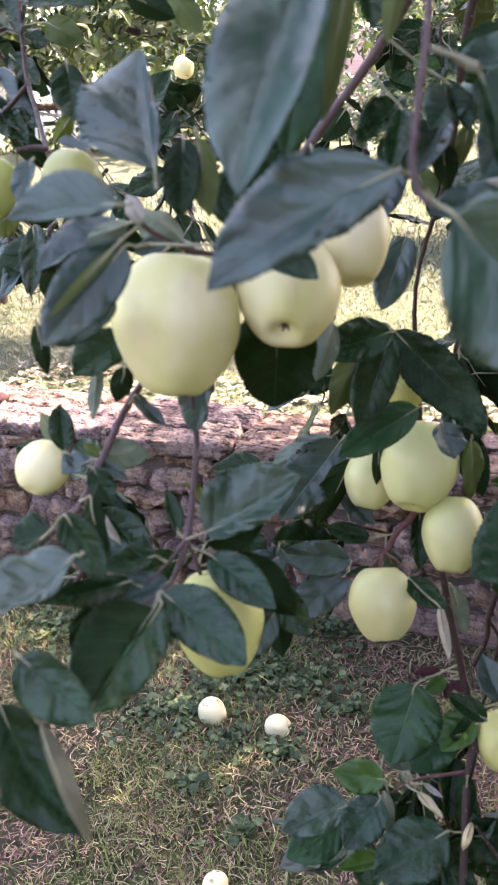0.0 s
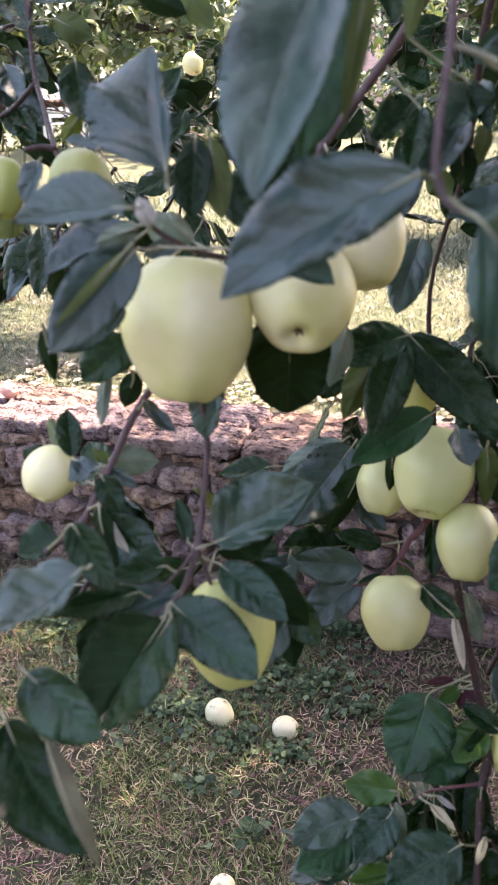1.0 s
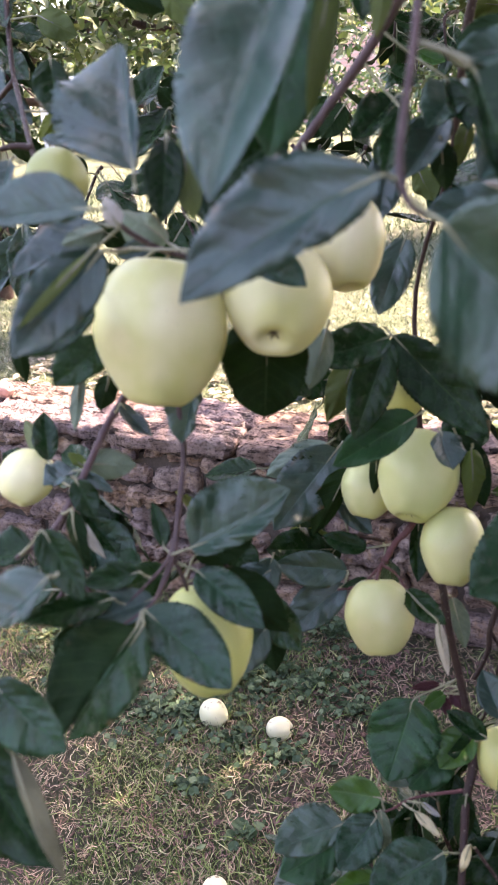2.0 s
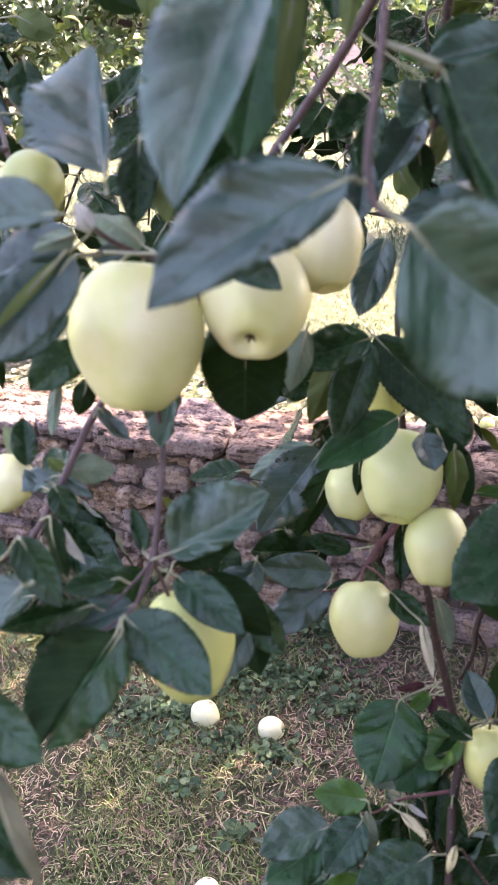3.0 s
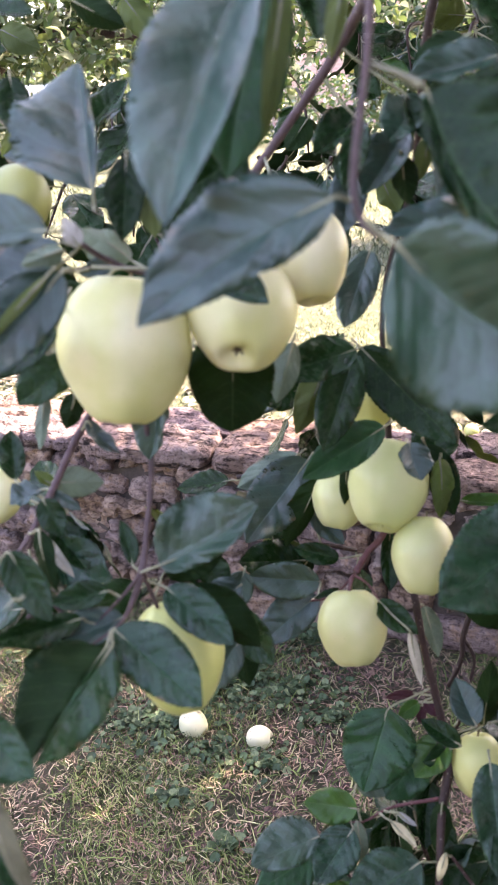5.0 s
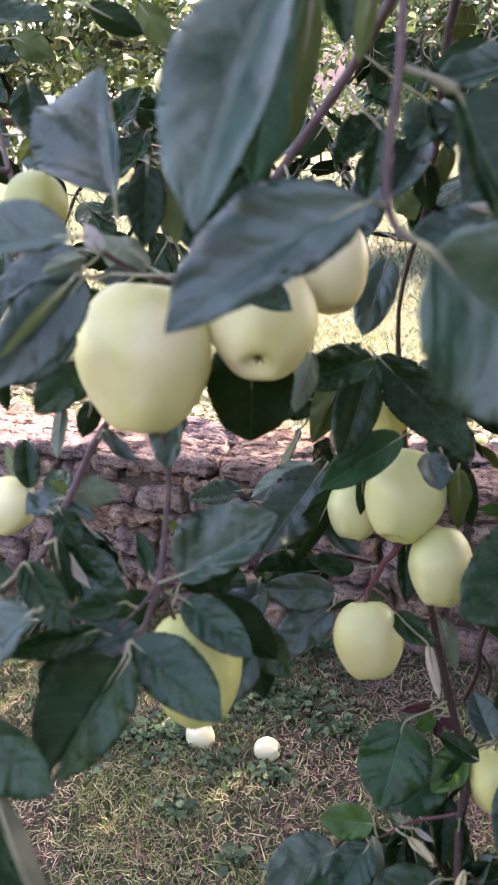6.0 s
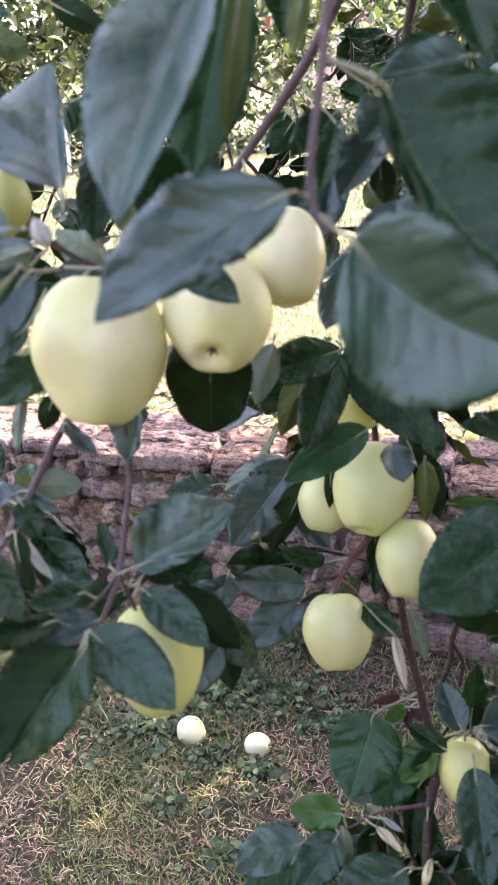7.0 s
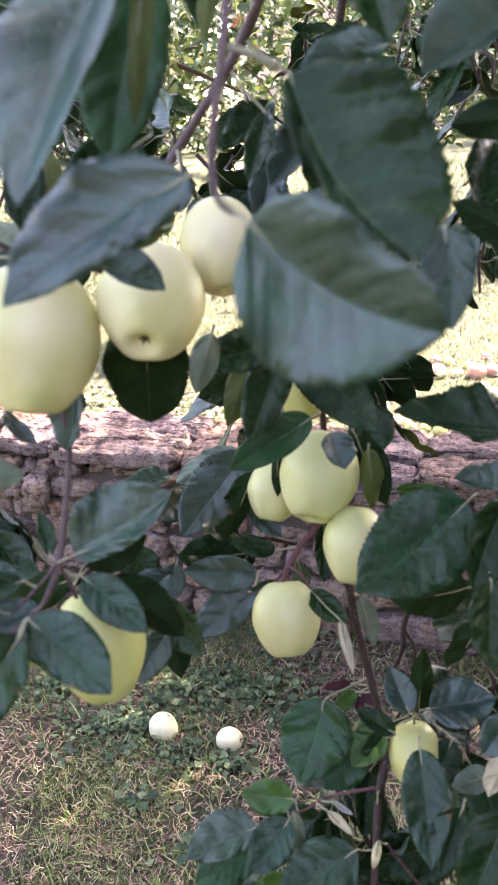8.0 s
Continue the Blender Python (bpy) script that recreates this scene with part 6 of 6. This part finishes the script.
# ---------------------------------------------------------------- grass and weeds
def strands(name, n, box, seed, long, wide, lie, mat, label, where=None):
    """Blades in one mesh: each a narrow strip that rises and bends over. lie: 0 upright, 1 flat."""
    rng = np.random.default_rng(seed)
    x = rng.uniform(box[0], box[1], n)
    y = rng.uniform(box[2], box[3], n)
    rim = np.minimum.reduce([x - box[0], box[1] - x, y - box[2], box[3] - y])
    soft = rng.random(n) * 0.3 < rim
    if where is not None:
        keep = where(x, y, rng) & soft
        x, y = x[keep], y[keep]
        n = len(x)
    z = np.where(y > 2.30 - 0.354 * x, np.interp((y - 2.18 + 0.354 * x) * 0.943, [0.15, 0.6, 1.5, 4, 9, 20], [0.46, 0.47, 0.48, 0.55, 0.97, 1.15]) - 0.003, 0.0)
    a = rng.uniform(0, 2 * np.pi, n)
    L = rng.uniform(long[0], long[1], n) * (0.6 + 0.4 * rng.random(n))
    flat = np.clip(lie + rng.normal(0, 0.16, n), 0.05, 0.98)
    el0 = (1 - flat) * np.pi / 2
    side = np.stack([-np.sin(a), np.cos(a), np.zeros(n)], 1) * (rng.uniform(wide[0], wide[1], n) / 2)[:, None]
    p = np.stack([x, y, z + rng.uniform(0, 0.012, n) * (flat > 0.5)], 1)
    V, curve = [], rng.uniform(0.2, 0.9, n)
    turn = rng.normal(0, 0.5, n)
    for k in range(4):
        w = (1.0, 0.9, 0.6, 0.12)[k]
        V += [p - side * w, p + side * w]
        el = el0 - curve * k * 0.42 * (1 - 0.6 * flat)
        h = np.stack([np.cos(a + turn * k) * np.cos(el), np.sin(a + turn * k) * np.cos(el), np.maximum(np.sin(el), -0.12)], 1)
        p = p + h * (L / 3)[:, None]
        p[:, 2] = np.maximum(p[:, 2], z + 0.002)
    V = np.stack(V, 1).reshape(-1, 3)
    idx = np.arange(n)[:, None, None] * 8 + np.array([[0, 1, 3, 2], [2, 3, 5, 4], [4, 5, 7, 6]])[None]
    me = mesh_from(name, V.tolist(), [tuple(f) for f in idx.reshape(-1, 4).tolist()], [mat])
    return tagged(new(name, me), label, "grass", kind="stuff")


STRAW = strand_material("dry_straw", [(0.0, (0.03, 0.019, 0.015)), (0.38, (0.13, 0.085, 0.062)), (0.62, (0.33, 0.25, 0.165)), (1.0, (0.52, 0.43, 0.30))], 0.6, 0.08, ((0.24, 0.125, 0.125), 3.0))
GRASS = strand_material("grass_green", [(0.0, (0.014, 0.026, 0.008)), (0.4, (0.075, 0.125, 0.035)), (0.8, (0.20, 0.28, 0.09)), (1.0, (0.42, 0.43, 0.24))], 0.5, 0.3)
# the palest LAWN tone stands for white sun glints on the blades
LAWN = strand_material("grass_sunny_green", [(0.0, (0.012, 0.022, 0.010)), (0.5, (0.042, 0.066, 0.028)), (0.85, (0.10, 0.135, 0.085)), (1.0, (0.36, 0.39, 0.33))], 0.45, 0.25)
HAY = strand_material("bleached_hay", [(0.0, (0.07, 0.06, 0.035)), (0.7, (0.22, 0.205, 0.16)), (1.0, (0.48, 0.46, 0.40))], 0.6, 0.12)
WEED = strand_material("weed_leaves", [(0.0, (0.02, 0.045, 0.022)), (0.7, (0.055, 0.10, 0.047)), (1.0, (0.15, 0.20, 0.11))], 0.5, 0.2)


def patchy(scale, level):
    def keep(x, y, rng):
        f = np.array([noise.noise(Vector((px * scale, py * scale, level))) for px, py in zip(x, y)])
        bare = np.clip((x - 0.02) / 0.2, 0, 1) * np.clip((y - 1.25) / 0.2, 0, 1)
        return (1.9 * f + rng.normal(0, 0.22, len(x)) - 0.7 * bare > -0.26) & (y < 2.20 - 0.354 * x)
    return keep


def lower(x, y, rng):
    return y < 2.19 - 0.354 * x


def upper(x, y, rng):
    return y > 2.50 - 0.354 * x


strands("dry_grass", 75000, (-1.3, 1.4, 0.7, 2.8), 4, (0.014, 0.046), (0.0016, 0.0032), 0.78, STRAW, "dry flattened straw on the lawn", lower)
strands("grass", 145000, (-1.3, 1.4, 0.7, 2.8), 5, (0.014, 0.046), (0.0013, 0.0030), 0.45, GRASS, "short patchy green grass on the lawn", patchy(3.2, 2.0))
strands("grass", 90000, (-4.3, 3.1, -3.6, 3.9), 12, (0.03, 0.08), (0.0025, 0.005), 0.5, GRASS, "short grass round the tree", lower)
strands("grass", 80000, (-2.2, 2.6, 1.6, 5.6), 6, (0.02, 0.05), (0.002, 0.004), 0.5, LAWN, "sunny green grass above the wall", upper)
strands("grass", 26000, (-3.6, 3.8, 4.4, 10.3), 9, (0.05, 0.14), (0.005, 0.010), 0.45, LAWN, "sunny meadow grass farther back", upper)
strands("dry_grass", 12000, (-2.2, 2.3, 1.8, 5.2), 7, (0.03, 0.08), (0.002, 0.004), 0.8, HAY, "sun-bleached straw above the wall", upper)


def weeds(name, n, spots, seed, label):
    """Low creeping weed: round scalloped leaves on short stalks, in patches."""
    rng = random.Random(seed)
    verts, faces = [], []
    for _ in range(n):
        cx, cy, r = rng.choices(spots, [q[2] ** 1.7 for q in spots])[0]
        a, q = rng.uniform(0, 6.28), abs(rng.gauss(0, 0.8))
        x, y = cx + r * q * math.cos(a), cy + r * q * 0.7 * math.sin(a)
        if y > 2.16 - 0.354 * x:
            continue
        h, s = rng.uniform(0.003, 0.030), rng.uniform(0.004, 0.0115)
        tilt = Matrix.Rotation(rng.uniform(0, 6.28), 3, "Z") @ Matrix.Rotation(rng.uniform(0.05, 0.7), 3, "X")
        o = len(verts)
        verts.append((x, y, h - 0.15 * s))
        for k in range(12):
            b = 2 * math.pi * k / 12 + 0.2
            rr = s * (1.0 + 0.08 * (k % 2)) * (0.45 if k == 9 else 1)
            p = tilt @ Vector((rr * math.cos(b), rr * math.sin(b), 0.12 * s * math.sin(3 * b)))
            verts.append((x + p.x, y + p.y, h + p.z))
        faces += [(o, o + 1 + k, o + 1 + (k + 1) % 12) for k in range(12)]
        o = len(verts)
        verts += [(x - 0.0006, y, h), (x + 0.0006, y, h), (x + rng.uniform(-0.02, 0.02), y + rng.uniform(-0.02, 0.02), 0)]
        faces.append((o, o + 1, o + 2))
    ob = new(name, mesh_from(name, verts, faces, [WEED], smooth=False))
    tagged(ob, label, "weeds", kind="stuff")


weeds("ground_weeds", 2500, [(-0.17, 1.67, 0.14), (-0.26, 1.67, 0.1), (-0.03, 1.56, 0.09), (0.09, 1.52, 0.06), (0.17, 1.79, 0.12), (0.23, 2.02, 0.12), (0.05, 1.82, 0.12), (-0.13, 1.42, 0.05), (-0.61, 2.06, 0.14), (-0.42, 1.86, 0.14), (0.01, 1.29, 0.05), (0.26, 1.67, 0.08), (-0.06, 1.80, 0.14)], 8, "creeping round-leaved weeds between the straw and along the wall foot")


def litter(n, box, seed, keep, level, name, label, tones, size=(0.006, 0.022)):
    """Curled dead leaves and crumbs strewn over the ground."""
    rng = random.Random(seed)
    verts, faces = [], []
    for _ in range(n):
        x, y = rng.uniform(box[0], box[1]), rng.uniform(box[2], box[3])
        if not keep(x, y):
            continue
        a, s = rng.uniform(0, 6.28), rng.uniform(*size)
        ca, sa, w = math.cos(a), math.sin(a), rng.uniform(0.35, 0.75)
        o = len(verts)
        for u, v, h in ((-1, 0, 0.2), (-0.4, -w, 0.7), (-0.4, w, 0.6), (0.4, -w, 0.5), (0.4, w, 0.8), (1, 0, 0.3), (0, 0, 0.1)):
            verts.append((x + s * (u * ca - v * sa), y + s * (u * sa + v * ca), level + 0.006 + s * h * rng.uniform(0.3, 0.8)))
        faces += [(o, o + 1, o + 6), (o + 1, o + 3, o + 6), (o + 3, o + 5, o + 6), (o + 5, o + 4, o + 6), (o + 4, o + 2, o + 6), (o + 2, o, o + 6)]
    dead = strand_material(name + "_tones", tones, 0.7, 0.1)
    tagged(new(name, mesh_from(name, verts, faces, [dead], smooth=False)), label, "litter", kind="stuff")


def below_wall(x, y):
    return y < 2.12 - 0.354 * x


def behind_wall(x, y):
    return 2.52 < y + 0.354 * x < 3.0


BROWN = [(0.0, (0.035, 0.022, 0.024)), (0.5, (0.10, 0.06, 0.058)), (1.0, (0.20, 0.125, 0.10))]
FADED = [(0.0, (0.10, 0.09, 0.05)), (0.5, (0.16, 0.135, 0.10)), (1.0, (0.50, 0.44, 0.36))]
litter(450, (-0.7, 1.0, 1.0, 2.2), 14, below_wall, 0.0, "leaf_litter", "dead brown leaves and crumbs on the soil", BROWN, (0.005, 0.014))
litter(900, (0.10, 0.8, 1.25, 2.1), 15, below_wall, 0.0, "leaf_litter", "purple-brown dead leaves under the branch", BROWN, (0.004, 0.011))
litter(2600, (-1.0, 1.5, 1.9, 3.4), 16, behind_wall, 0.475, "leaf_litter", "faded dry leaves strewn behind the wall", FADED, (0.008, 0.026))
